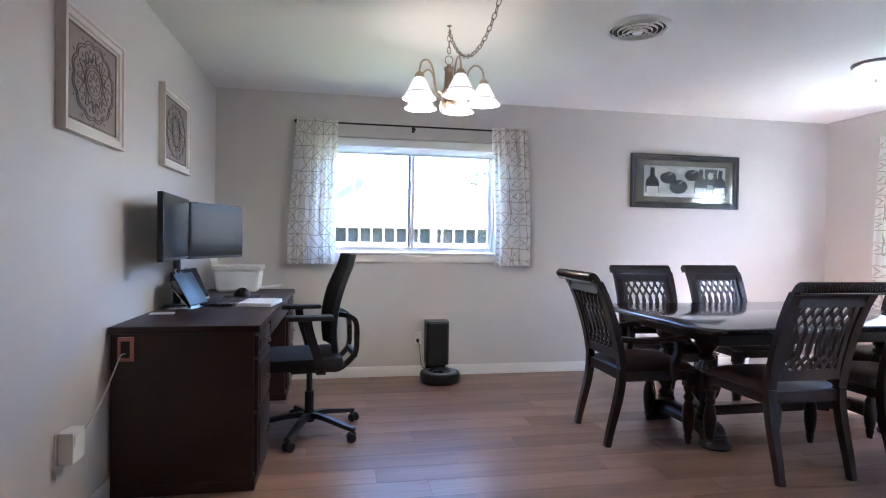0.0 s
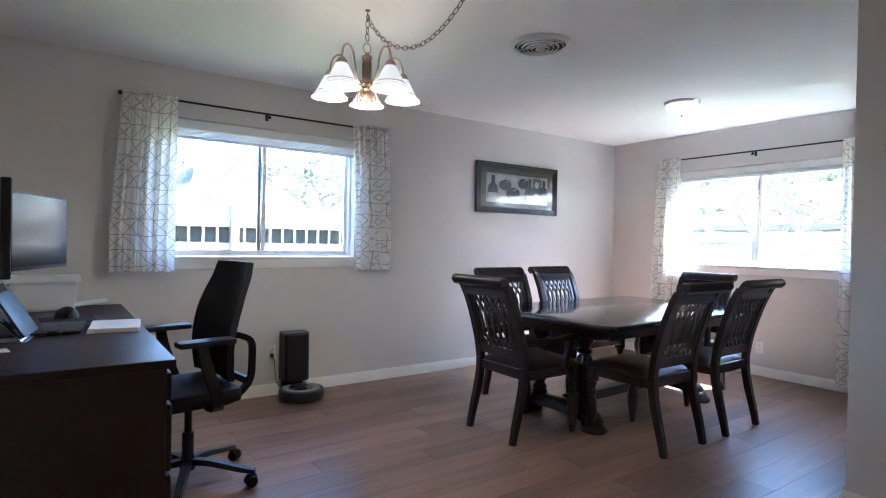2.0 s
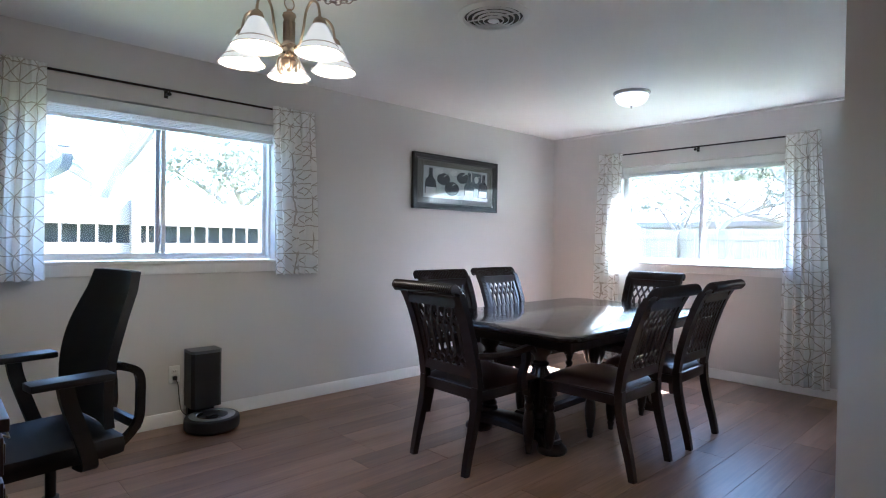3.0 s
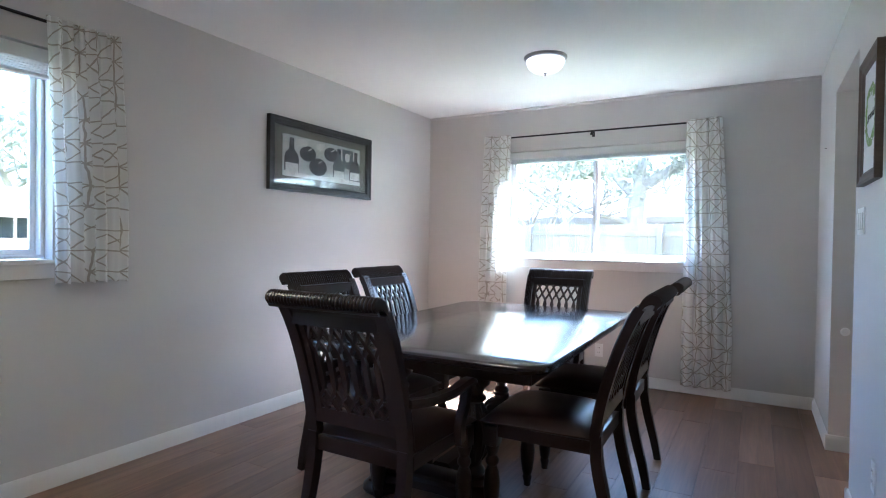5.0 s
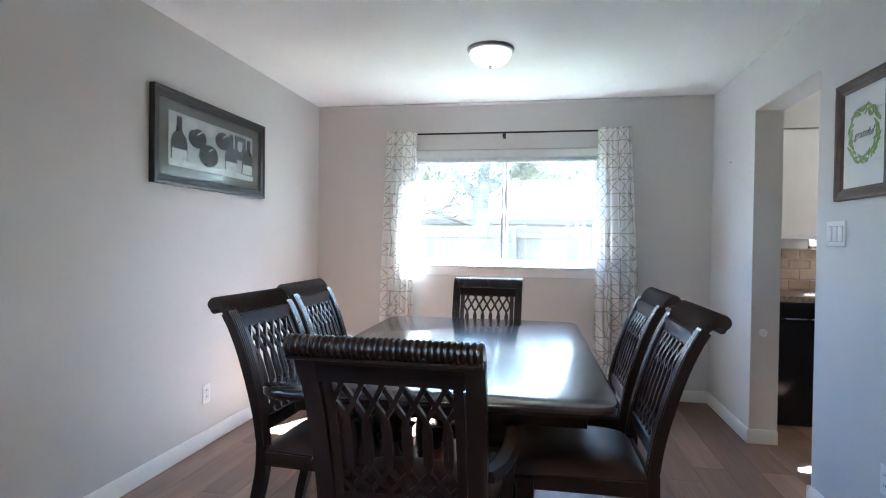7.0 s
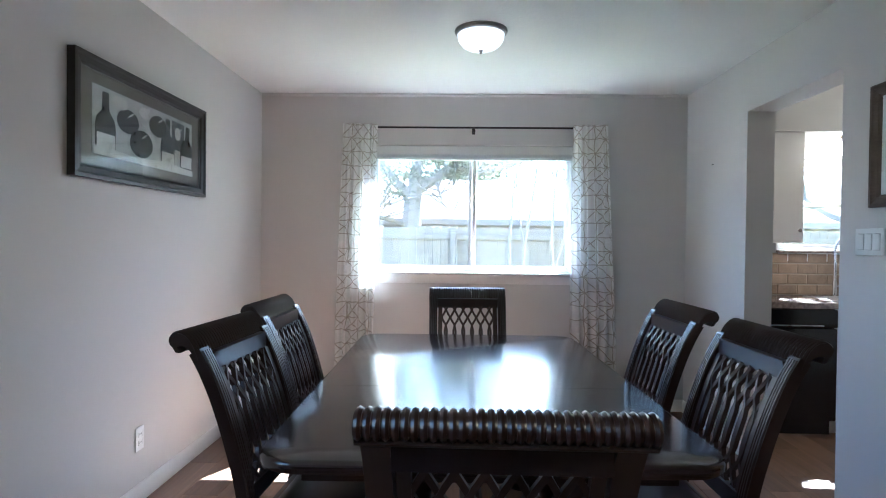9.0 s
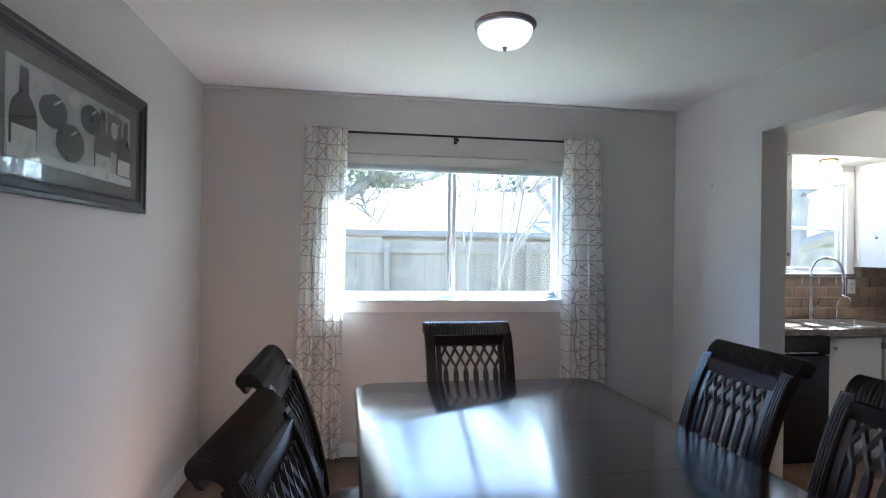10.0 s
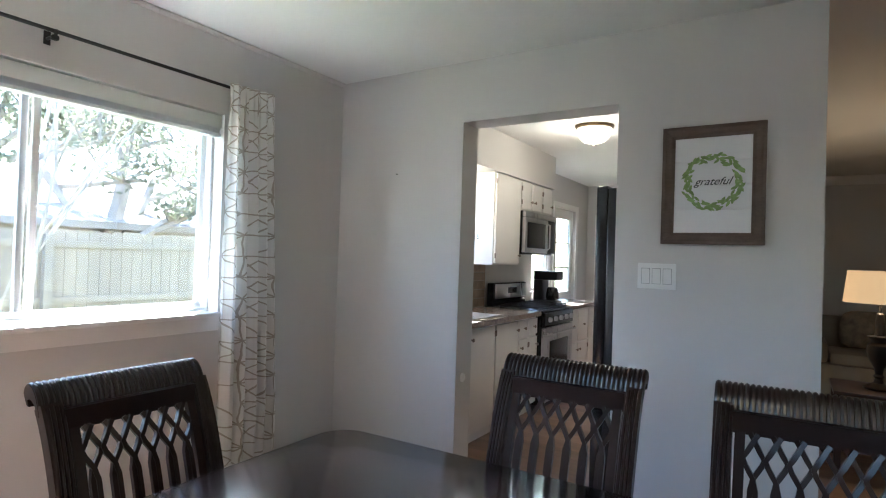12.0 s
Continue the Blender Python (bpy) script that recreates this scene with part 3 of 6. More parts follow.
def dining_table(m):
    t = thing("dining_table", m, "large dark espresso wooden dining table, polished, with clipped corners", "table")
    W, D = 1.90, 1.22
    # the top, in two halves and a leaf
    seams = (-W / 2, -0.23, 0.23, W / 2)
    for k in range(3):
        bm = bm_new()
        layers = [(0.018, 0.712), (0.004, 0.716), (0.0, 0.722), (0.0, 0.738), (0.005, 0.7465), (0.012, 0.75)]
        rings = []
        for inset, z in layers:
            pts = rounded_outline(W - 2 * inset, D - 2 * inset, 0.115 - inset * 0.5)
            rings.append([bm.verts.new((x, y, z)) for x, y in pts])
        n = len(rings[0])
        for a, b in zip(rings, rings[1:]):
            for i in range(n):
                bm.faces.new((a[i], a[(i + 1) % n], b[(i + 1) % n], b[i]))
        bm.faces.new(rings[0][::-1])
        bm.faces.new(rings[-1])
        for x, flip in ((seams[k] + 0.0008, True), (seams[k + 1] - 0.0008, False)):
            if abs(x) < W / 2 - 0.01:
                g = list(bm.verts) + list(bm.edges) + list(bm.faces)
                r = bmesh.ops.bisect_plane(bm, geom=g, plane_co=(x, 0, 0), plane_no=(-1 if flip else 1, 0, 0), clear_outer=True)
                edges = [e for e in r["geom_cut"] if isinstance(e, bmesh.types.BMEdge)]
                bmesh.ops.contextual_create(bm, geom=edges)
        part("tabletop" if k != 1 else "leaf", bm, TABLETOP, t)
    bm = bm_new()
    for s in (-1, 1):
        box(bm, -0.80, 0.80, s * 0.50 - 0.011, s * 0.50 + 0.011, 0.640, 0.7115, 0.003)
        box(bm, s * 0.80 - 0.011, s * 0.80 + 0.011, -0.511, 0.511, 0.641, 0.7110, 0.003)
    part("apron", bm, ESPRESSO, t)
    flute = finish(sweep(bm_new(), [(r, 0, z) for r, z in BALUSTER[6:13]], circle(0.009, 6), up=Vector((0, 1, 0)), scales=[0.4, 0.8, 1.1, 1.2, 1.2, 0.9, 0.4]), "flute", ESPRESSO)
    for s in (-1, 1):
        x = s * 0.65
        bm = bm_new()
        path = smooth_path([(x, -0.31, 0.035), (x, -0.285, 0.050), (x, -0.24, 0.100), (x, 0, 0.115), (x, 0.24, 0.100), (x, 0.285, 0.050), (x, 0.31, 0.035)], 30)
        sweep(bm, path, [(-0.075, -0.035), (0.075, -0.035), (0.075, 0.0), (0.062, 0.012), (0.062, 0.026), (0.045, 0.038), (-0.045, 0.038), (-0.062, 0.026), (-0.062, 0.012), (-0.075, 0.0)])
        base = part("pedestal_base", bm, ESPRESSO, t)
        for q in (-1, 1):
            bm = bm_new()
            lathe(bm, [(0, 0), (0.085, 0), (0.092, 0.012), (0.088, 0.03), (0.07, 0.045), (0.058, 0.06), (0, 0.066)], 20, pose(x, q * 0.29, 0.0))
            part("foot", bm, ESPRESSO, base)
            bm = bm_new()
            lathe(bm, [(0, 0)] + BALUSTER + [(0, 0.50)], 24, pose(x, q * 0.20, 0.115))
            post = part("baluster", bm, ESPRESSO, t)
            for k in range(12):
                piece("flute", flute, post, pose(x, q * 0.20, 0.115, 0, 0, 30 * k))
        part("crossbeam", boxed(x - 0.07, x + 0.07, -0.40, 0.40, 0.6152, 0.7112, 0.006), ESPRESSO, t)
    bm = bm_new()
    sweep(bm, [(-0.58, 0, 0.13), (0.58, 0, 0.13)], [(-0.05, -0.03), (0.05, -0.03), (0.05, 0.012), (0.035, 0.03), (-0.035, 0.03), (-0.05, 0.012)])
    part("stretcher", bm, ESPRESSO, t)
    return t


dining_table(pose(3.765, 4.332, 0, 0, 0, 1.2))

# side line of a chair's back: (y, z) from the foot to below the roll
STILE = [(0.0, 0.0), (0.020, 0.10), (0.055, 0.24), (0.078, 0.36), (0.082, 0.46), (0.063, 0.58), (0.032, 0.70), (-0.007, 0.82), (-0.045, 0.91), (-0.075, 0.965)]


def stile_y(z):
    for (y0, z0), (y1, z1) in zip(STILE, STILE[1:]):
        if z <= z1:
            return y0 + (y1 - y0) * (z - z0) / (z1 - z0)
    return STILE[-1][0]


def weave(s):
    """Sideways swing of a lattice strand along the panel's height (0 bottom, 1 top)."""
    knots = [(0.0, -0.35), (0.04, 0.0), (0.13, 1.0), (0.23, 0.0), (0.34, -0.25), (0.58, -0.25), (0.68, 0.0), (0.81, 1.0), (0.95, 0.0), (1.0, -0.35)]
    for (a, p), (b, q) in zip(knots, knots[1:]):
        if s <= b:
            k = (s - a) / (b - a)
            k = k if q == 1.0 or p == 1.0 else 0.5 - 0.5 * math.cos(math.pi * k)
            return p + (q - p) * k
    return knots[-1][1]


def dining_chair(m, arms, label, group="chairs round the dining table"):
    """Faces +y; the origin lies on the floor between the back feet."""
    c = thing("dining_armchair" if arms else "dining_chair", m, label, "chair", group)
    side = 0.212
    for s in (-1, 1):
        bm = bm_new()
        path = smooth_path([(s * side, y, z) for y, z in STILE[:5]], 14)
        sweep(bm, path, rect(0.042, 0.044), up=Vector((0, 1, 0)), scales=[0.78 + 0.22 * min(1, k / 8) for k in range(15)])
        part("back_leg", bm, ESPRESSO, c)
        bm = bm_new()
        lathe(bm, [(0, 0), (0.016, 0.0), (0.018, 0.02), (0.024, 0.045), (0.020, 0.055), (0.026, 0.07), (0.034, 0.13), (0.036, 0.18), (0.030, 0.23), (0.020, 0.255), (0.029, 0.27), (0.029, 0.285), (0.020, 0.30), (0.030, 0.33), (0.032, 0.345), (0, 0.345)], 18, pose(s * 0.222, 0.515, 0))
        box(bm, s * 0.222 - 0.030, s * 0.222 + 0.030, 0.485, 0.545, 0.3452, 0.43, 0.004)
        part("front_leg", bm, ESPRESSO, c)
    bm = bm_new()
    for s in (-1, 1):
        path = smooth_path([(s * (side + 0.006 * k / 5), y, z) for k, (y, z) in enumerate(STILE[4:])], 18)
        stile = part("stile", sweep(bm_new(), path, rect(0.050, 0.036), up=Vector((0, 1, 0))), ESPRESSO, c)
        if s < 0:
            reed = finish(sweep(bm_new(), [p + Vector((0.0, 0.0185, 0)) for p in path], circle(0.0058, 6), up=Vector((0, 1, 0))), "reed", ESPRESSO)
        for k in (-1.5, -0.5, 0.5, 1.5):
            piece("reed", reed, stile, pose(k * 0.0112 + (0 if s < 0 else 2 * side + 0.006), 0, 0))
    for z0, z1, t in ((0.505, 0.560, 0.026), (0.895, 0.955, 0.028)):
        a, b = stile_y(z0), stile_y(z1)
        sweep(bm, [(-side + 0.02, (a + b) / 2, (z0 + z1) / 2), (side - 0.02, (a + b) / 2, (z0 + z1) / 2)], [(-t / 2 + (b - a) / -2 * 0, -(z1 - z0) / 2), (t / 2, -(z1 - z0) / 2), (t / 2, (z1 - z0) / 2), (-t / 2, (z1 - z0) / 2)])
    inner = side - 0.028
    for s in (-1, 1):
        path = [(s * (inner - 0.012), stile_y(z), z) for z in (0.545, 0.64, 0.73, 0.82, 0.90)]
        sweep(bm, path, rect(0.026, 0.020), up=Vector((0, 1, 0)))
    back = part("backrest", bm, ESPRESSO, c)
    lo, hi, n = 0.555, 0.900, 6
    pitch = (inner - 0.020) * 2 / n
    for i in range(n):
        for sign in (-1, 1):
            cx = -(inner - 0.020) + (i + 0.5) * pitch
            bm = bm_new()
            pts = []
            for k in range(23):
                q = k / 22
                z = lo + (hi - lo) * q
                pts.append((cx + sign * weave(q) * pitch * 0.5, stile_y(z) + sign * 0.0012, z))
            sweep(bm, pts, rect(0.0130, 0.014), up=Vector((0, 1, 0)))
            part("slat", bm, ESPRESSO, back)
    # rolled, reeded top
    roll = [(-0.063, 0.940), (-0.075, 0.972), (-0.092, 1.000), (-0.116, 1.017), (-0.138, 1.014), (-0.150, 0.998), (-0.144, 0.982), (-0.128, 0.978)]
    bm = bm_new()
    half = 0.244
    line = smooth_path([(0, y, z) for y, z in roll], 16)
    outer = [bm.verts.new((-half, p.y, p.z)) for p in line]
    outer2 = [bm.verts.new((half, p.y, p.z)) for p in line]
    below = [bm.verts.new((-half, p.y * 0.80 - 0.018 - 0.2 * (p.y + 0.105) * 0.3, 0.94 + (p.z - 0.94) * 0.52)) for p in line]
    below2 = [bm.verts.new((half, v.co.y, v.co.z)) for v in below]
    for k in range(len(line) - 1):
        bm.faces.new((outer[k], outer[k + 1], outer2[k + 1], outer2[k]))
        bm.faces.new((below[k], below2[k], below2[k + 1], below[k + 1]))
        bm.faces.new((outer[k], below[k], below[k + 1], outer[k + 1]))
        bm.faces.new((outer2[k], outer2[k + 1], below2[k + 1], below2[k]))
    bm.faces.new((outer[0], outer2[0], below2[0], below[0]))
    bm.faces.new((outer[-1], below[-1], below2[-1], outer2[-1]))
    rail = part("top_rail", bm, ESPRESSO, c, "reeded, rolled top rail")
    reeds = 32
    ridge = finish(sweep(bm_new(), [(0, p.y, p.z) for p in line[1:]], circle(0.0068, 6), up=Vector((1, 0, 0))), "ridge", ESPRESSO)
    for k in range(reeds):
        piece("ridge", ridge, rail, pose(-half + (k + 0.5) * 2 * half / reeds, 0, 0))
    # seat
    bm = bm_new()
    box(bm, -0.205, 0.205, 0.075, 0.100, 0.385, 0.445, 0.003)
    box(bm, -0.195, 0.195, 0.518, 0.545, 0.385, 0.438, 0.003)
    for s in (-1, 1):
        box(bm, s * 0.222 - 0.014, s * 0.222 + 0.014, 0.100, 0.487, 0.384, 0.437, 0.003)
    part("seat_frame", bm, ESPRESSO, c)
    bm = bm_new()
    nx, ny = 14, 14
    grid = []
    for j in range(ny + 1):
        row = []
        for i in range(nx + 1):
            u, v = i / nx * 2 - 1, j / ny * 2 - 1
            wide = 0.232 + 0.022 * (v + 1) / 2
            x = wide * math.copysign(abs(u) ** 0.85, u)
            y = 0.33 + 0.235 * math.copysign(abs(v) ** 0.85, v)
            dome = (max(0, 1 - abs(u) ** 3.2) ** 0.55) * (max(0, 1 - abs(v) ** 3.2) ** 0.55)
            row.append(bm.verts.new((x, y, 0.446 + 0.056 * dome)))
        grid.append(row)
    for j in range(ny):
        for i in range(nx):
            bm.faces.new((grid[j][i], grid[j][i + 1], grid[j + 1][i + 1], grid[j + 1][i]))
    edge = [grid[0][i] for i in range(nx + 1)] + [grid[j][nx] for j in range(1, ny + 1)] + [grid[ny][i] for i in range(nx - 1, -1, -1)] + [grid[j][0] for j in range(ny - 1, 0, -1)]
    low = [bm.verts.new((v.co.x * 0.985, 0.33 + (v.co.y - 0.33) * 0.985, 0.4385)) for v in edge]
    for k in range(len(edge)):
        q = (k + 1) % len(edge)
        bm.faces.new((edge[k], low[k], low[q], edge[q]))
    bm.faces.new(low)
    part("seat", bm, LEATHER, c, "dark brown leather seat")
    if arms:
        for s in (-1, 1):
            bm = bm_new()
            path = smooth_path([(s * 0.232, 0.062, 0.635), (s * 0.262, 0.16, 0.628), (s * 0.282, 0.30, 0.632), (s * 0.285, 0.40, 0.645), (s * 0.285, 0.445, 0.640), (s * 0.285, 0.462, 0.618)], 20)
            sweep(bm, path, [(-0.024, -0.014), (0.024, -0.014), (0.028, 0.0), (0.018, 0.015), (-0.018, 0.015), (-0.028, 0.0)])
            part("arm", bm, ESPRESSO, c)
            bm = bm_new()
            path = smooth_path([(s * 0.262, 0.40, 0.405), (s * 0.268, 0.385, 0.48), (s * 0.275, 0.41, 0.56), (s * 0.283, 0.405, 0.628)], 14)
            sweep(bm, path, rect(0.034, 0.040), up=Vector((0, 1, 0)))
            part("arm_post", bm, ESPRESSO, c)
    return c


ARM = "espresso armchair with lattice back and leather seat"
PLAIN = "espresso wooden dining chair with lattice back and brown leather seat"
armchair = dining_chair(pose(2.480, 4.328, 0, 0, 0, -90.5), True, ARM + " at the table's end")
copy_thing(armchair, pose(4.940, 4.343, 0, 0, 0, 91.5) @ Matrix.Scale(0.975, 4, (0, 0, 1)))
side_chair = dining_chair(pose(3.300, 3.496, 0, 0, 0, 1), False, PLAIN)
copy_thing(side_chair, pose(3.988, 3.498, 0, 0, 0, 1.5))
copy_thing(side_chair, pose(3.285, 5.082, 0, 0, 0, 176.5))
copy_thing(side_chair, pose(3.965, 5.150, 0, 0, 0, 180))


# ---- ceiling fixtures ----
def chain(bm, path, pitch=0.034, r=0.0024):
    """Round-wire links, turned a quarter from one to the next, along a path."""
    pts = [Vector(p) for p in path]
    run, k = 0.0, 0
    for a, b in zip(pts, pts[1:]):
        d = b - a
        while run < d.length:
            c = a + d.normalized() * run
            x = d.normalized()
            side = x.cross(Vector((0, 0, 1)))
            side = side.normalized() if side.length > 0.05 else Vector((1, 0, 0))
            y = side if k % 2 else x.cross(side)
            ring = [c + x * (0.0215 * math.cos(t)) + y * (0.0105 * math.sin(t)) for t in [2 * math.pi * i / 10 for i in range(11)]]
            sweep(bm, ring, circle(r, 5), caps=False, up=x.cross(y))
            run += pitch
            k += 1
        run -= d.length
    return bm


def chandelier():
    t = thing("chandelier", pose(1.53, 4.272, 2.44), "five-arm brushed brass chandelier with lit frosted bell shades", "chandelier")
    bm = bm_new()
    lathe(bm, [(0, 0), (0.014, 0), (0.014, -0.004), (0.004, -0.008), (0, -0.008)], 14)
    sweep(bm, smooth_path([(0, 0, -0.006), (0, 0, -0.02), (0.010, 0, -0.032), (0, 0, -0.044), (-0.009, 0, -0.036)], 14), circle(0.0026, 6), up=Vector((0, 1, 0)))
    part("hook", bm, BRONZE, t)
    away = Vector((0.10, -0.83, 0))
    bm = bm_new()
    lathe(bm, [(0, 0), (0.014, 0), (0.014, -0.004), (0.004, -0.008), (0, -0.008)], 14, Matrix.Translation(away))
    sweep(bm, [away + Vector((0, 0, -0.006)), away + Vector((0, 0, -0.04))], circle(0.0026, 6), up=Vector((0, 1, 0)))
    part("swag_hook", bm, BRONZE, t)
    part("chain", chain(bm_new(), [(0, 0, -0.04), (0, 0, -0.175)]), BRONZE, t)
    swag = []
    for i in range(25):
        q = i / 24
        swag.append(Vector((0.003, 0, -0.04)) + away * q + Vector((0, 0, -0.25 * (1 - (2 * q - 1) ** 2) ** 0.9)))
    part("swag_chain", chain(bm_new(), swag), BRONZE, t)
    bm = bm_new()
    ring = [Vector((0.022 * math.cos(a), 0, -0.200 + 0.026 * math.sin(a))) for a in [2 * math.pi * i / 18 for i in range(19)]]
    sweep(bm, ring, circle(0.0028, 6), caps=False, up=Vector((0, 1, 0)))
    part("loop", bm, NICKEL, t)
    bm = bm_new()
    lathe(bm, [(0, -0.222), (0.010, -0.224), (0.012, -0.235), (0.026, -0.242), (0.029, -0.252), (0.024, -0.262), (0.020, -0.28), (0.023, -0.36), (0.030, -0.372), (0.044, -0.385), (0.047, -0.40), (0.040, -0.415), (0.026, -0.43), (0.034, -0.445), (0.026, -0.462), (0.012, -0.475), (0.010, -0.49), (0, -0.495)], 26)
    body = part("body", bm, NICKEL, t)
    rib = finish(sweep(bm_new(), [(0.0215, 0, z) for z in (-0.275, -0.32, -0.36)], circle(0.0035, 5), up=Vector((0, 1, 0))), "rib", NICKEL)
    claw = finish(sweep(bm_new(), smooth_path([(0.030, 0, -0.425), (0.044, 0, -0.440), (0.046, 0, -0.475), (0.034, 0, -0.500), (0.016, 0, -0.496)], 12), circle(0.0038, 6), up=Vector((0, 1, 0))), "claw", NICKEL)
    for k in range(12):
        piece("rib", rib, body, Matrix.Rotation(2 * math.pi * k / 12, 4, "Z"))
    for k in range(8):
        piece("claw", claw, body, Matrix.Rotation(2 * math.pi * (k + 0.5) / 8, 4, "Z"))
    for k in range(5):
        a = radians(72 * k - 10)
        turn = Matrix.Rotation(a, 4, "Z")
        arm_path = smooth_path([(0.038, 0, -0.395), (0.075, 0, -0.385), (0.098, 0, -0.330), (0.115, 0, -0.262), (0.150, 0, -0.228), (0.188, 0, -0.245), (0.203, 0, -0.290), (0.204, 0, -0.315)], 26)
        arm = part("arm", turned(sweep(bm_new(), arm_path, circle(0.0055, 8), up=Vector((0, 1, 0))), turn), NICKEL, t)
        at = turn @ Matrix.Translation((0.204, 0, 0))
        part("socket", lathe(bm_new(), [(0, -0.305), (0.012, -0.305), (0.022, -0.315), (0.028, -0.330), (0.026, -0.342), (0, -0.342)], 20, at), NICKEL, t)
        outer = [(0.026, -0.336), (0.034, -0.346), (0.047, -0.372), (0.061, -0.402), (0.070, -0.418), (0.073, -0.421), (0.074, -0.427), (0.082, -0.436), (0.094, -0.448), (0.096, -0.452)]
        inner = [(r - 0.003, z - 0.001) for r, z in outer[::-1]]
        part("glass_shade", lathe(bm_new(), outer + inner, 32, at), LITGLASS, t, "lit frosted glass bell shade")
        for r, z in ((0.0745, -0.4225), (0.0965, -0.4525)):
            part("shade_line", lathe(bm_new(), [(r, z + 0.0022), (r + 0.0022, z), (r, z - 0.0022), (r - 0.0018, z), (r, z + 0.0022)], 32, at), NICKEL, t)
        part("bulb", lathe(bm_new(), [(0, -0.342), (0.013, -0.345), (0.015, -0.375), (0.026, -0.405), (0.030, -0.428), (0.024, -0.450), (0, -0.461)], 18, at), BULB, t, "glowing bulb")
    return t


chandelier()


def dome_light(name, place, r, drop, glass, metal, label):
    t = thing(name, pose(*place), label, "ceiling light")
    part("rim", lathe(bm_new(), [(0, 0), (r, 0), (r + 0.001, -0.006), (r - 0.006, -0.011), (r - 0.005, -0.016), (r - 0.016, -0.023), (r - 0.026, -0.024), (0, -0.022)], 40), metal, t)
    n = 10
    bowl = [((r - 0.016) * math.cos(a) ** 0.70, -0.022 - (drop - 0.022) * math.sin(a)) for a in [math.pi / 2 * i / n for i in range(n)]] + [(0, -drop)]
    part("glass_bowl", lathe(bm_new(), bowl, 40), glass, t, "lit frosted glass bowl")
    part("finial", lathe(bm_new(), [(0, -drop + 0.004), (0.012, -drop), (0.013, -drop - 0.004), (0.006, -drop - 0.010), (0.009, -drop - 0.015), (0.005, -drop - 0.021), (0, -drop - 0.022)], 16), metal, t)
    return t


dome_light("dome_light", (4.490, 4.298, 2.44), 0.143, 0.104, DOMEGLASS, SATINRIM, "lit frosted glass dome light with dark nickel rim")
dome_light("dome_light", (4.70, 0.95, 2.44), 0.150, 0.135, WARMDOME, ANTIQUE, "warm lit frosted dome light on the kitchen ceiling")


def round_vent():
    t = thing("ceiling_vent", pose(2.596, 4.070, 2.44), "round white metal air vent with nested rings", "air vent")
    part("flange", lathe(bm_new(), [(0.156, -0.001), (0.190, -0.001), (0.191, -0.005), (0.176, -0.010), (0.162, -0.020), (0.156, -0.018)], 48), TRIM, t)
    part("backing", lathe(bm_new(), [(0, -0.002), (0.155, -0.002), (0.155, -0.004), (0, -0.004)], 40), BLACK, t, "dark duct opening")
    for k, r in enumerate((0.135, 0.106, 0.078, 0.050)):
        z = -0.020 - 0.004 * k
        part("ring", lathe(bm_new(), [(r, z), (r + 0.005, z + 0.008), (r + 0.0065, z + 0.008), (r + 0.0025, z - 0.003), (r, z)], 40), TRIM, t)
    part("centre_disc", lathe(bm_new(), [(0, -0.034), (0.026, -0.034), (0.030, -0.030), (0.020, -0.020), (0, -0.020)], 28), TRIM, t)
    for a in (0, 90):
        part("spoke", boxed(-0.148, 0.148, -0.003, 0.003, -0.012, -0.006, 0, Matrix.Rotation(radians(a + 20), 4, "Z")), TRIM, t)


round_vent()


# ---- pictures and wall plates ----
def frame_bars(w, h, wide, profile_depth, inset=0.0):
    """Four mitred bars of a picture frame that faces -y; the back lies on y = 0."""
    bars = []
    d = profile_depth
    for side in range(4):
        bm = bm_new()
        W, H = (w, h) if side % 2 == 0 else (h, w)
        prof = [(0, 0), (0, -d), (wide * 0.25, -d), (wide * 0.35, -d * 0.82), (wide * 0.75, -d * 0.75), (wide * 0.85, -d * 0.55), (wide, -d * 0.5), (wide, 0)]
        ring0 = [bm.verts.new((-W / 2 + p, y, -H / 2 + p)) for p, y in prof]
        ring1 = [bm.verts.new((W / 2 - p, y, -H / 2 + p)) for p, y in prof]
        n = len(prof)
        for k in range(n):
            bm.faces.new((ring0[k], ring0[(k + 1) % n], ring1[(k + 1) % n], ring1[k]))
        bm.faces.new(ring0)
        bm.faces.new(ring1[::-1])
        turned(bm, Matrix.Rotation(radians(90 * side), 4, "Y"))
        bars.append(bm)
    return bars


def disc(bm, cx, cz, rx, rz, y, n=22, a0=0.0):
    vs = []
    for k in range(n):
        a = 2 * math.pi * k / n
        px, pz = rx * math.cos(a), rz * math.sin(a)
        vs.append((cx + px * math.cos(a0) - pz * math.sin(a0), cz + px * math.sin(a0) + pz * math.cos(a0)))
    return slab(bm, vs, y)


def slab(bm, outline, y, t=0.0012):
    f = [bm.verts.new((x, y - t, z)) for x, z in outline]
    b = [bm.verts.new((x, y, z)) for x, z in outline]
    bm.faces.new(f)
    n = len(outline)
    for k in range(n):
        bm.faces.new((f[k], b[k], b[(k + 1) % n], f[(k + 1) % n]))
    return bm


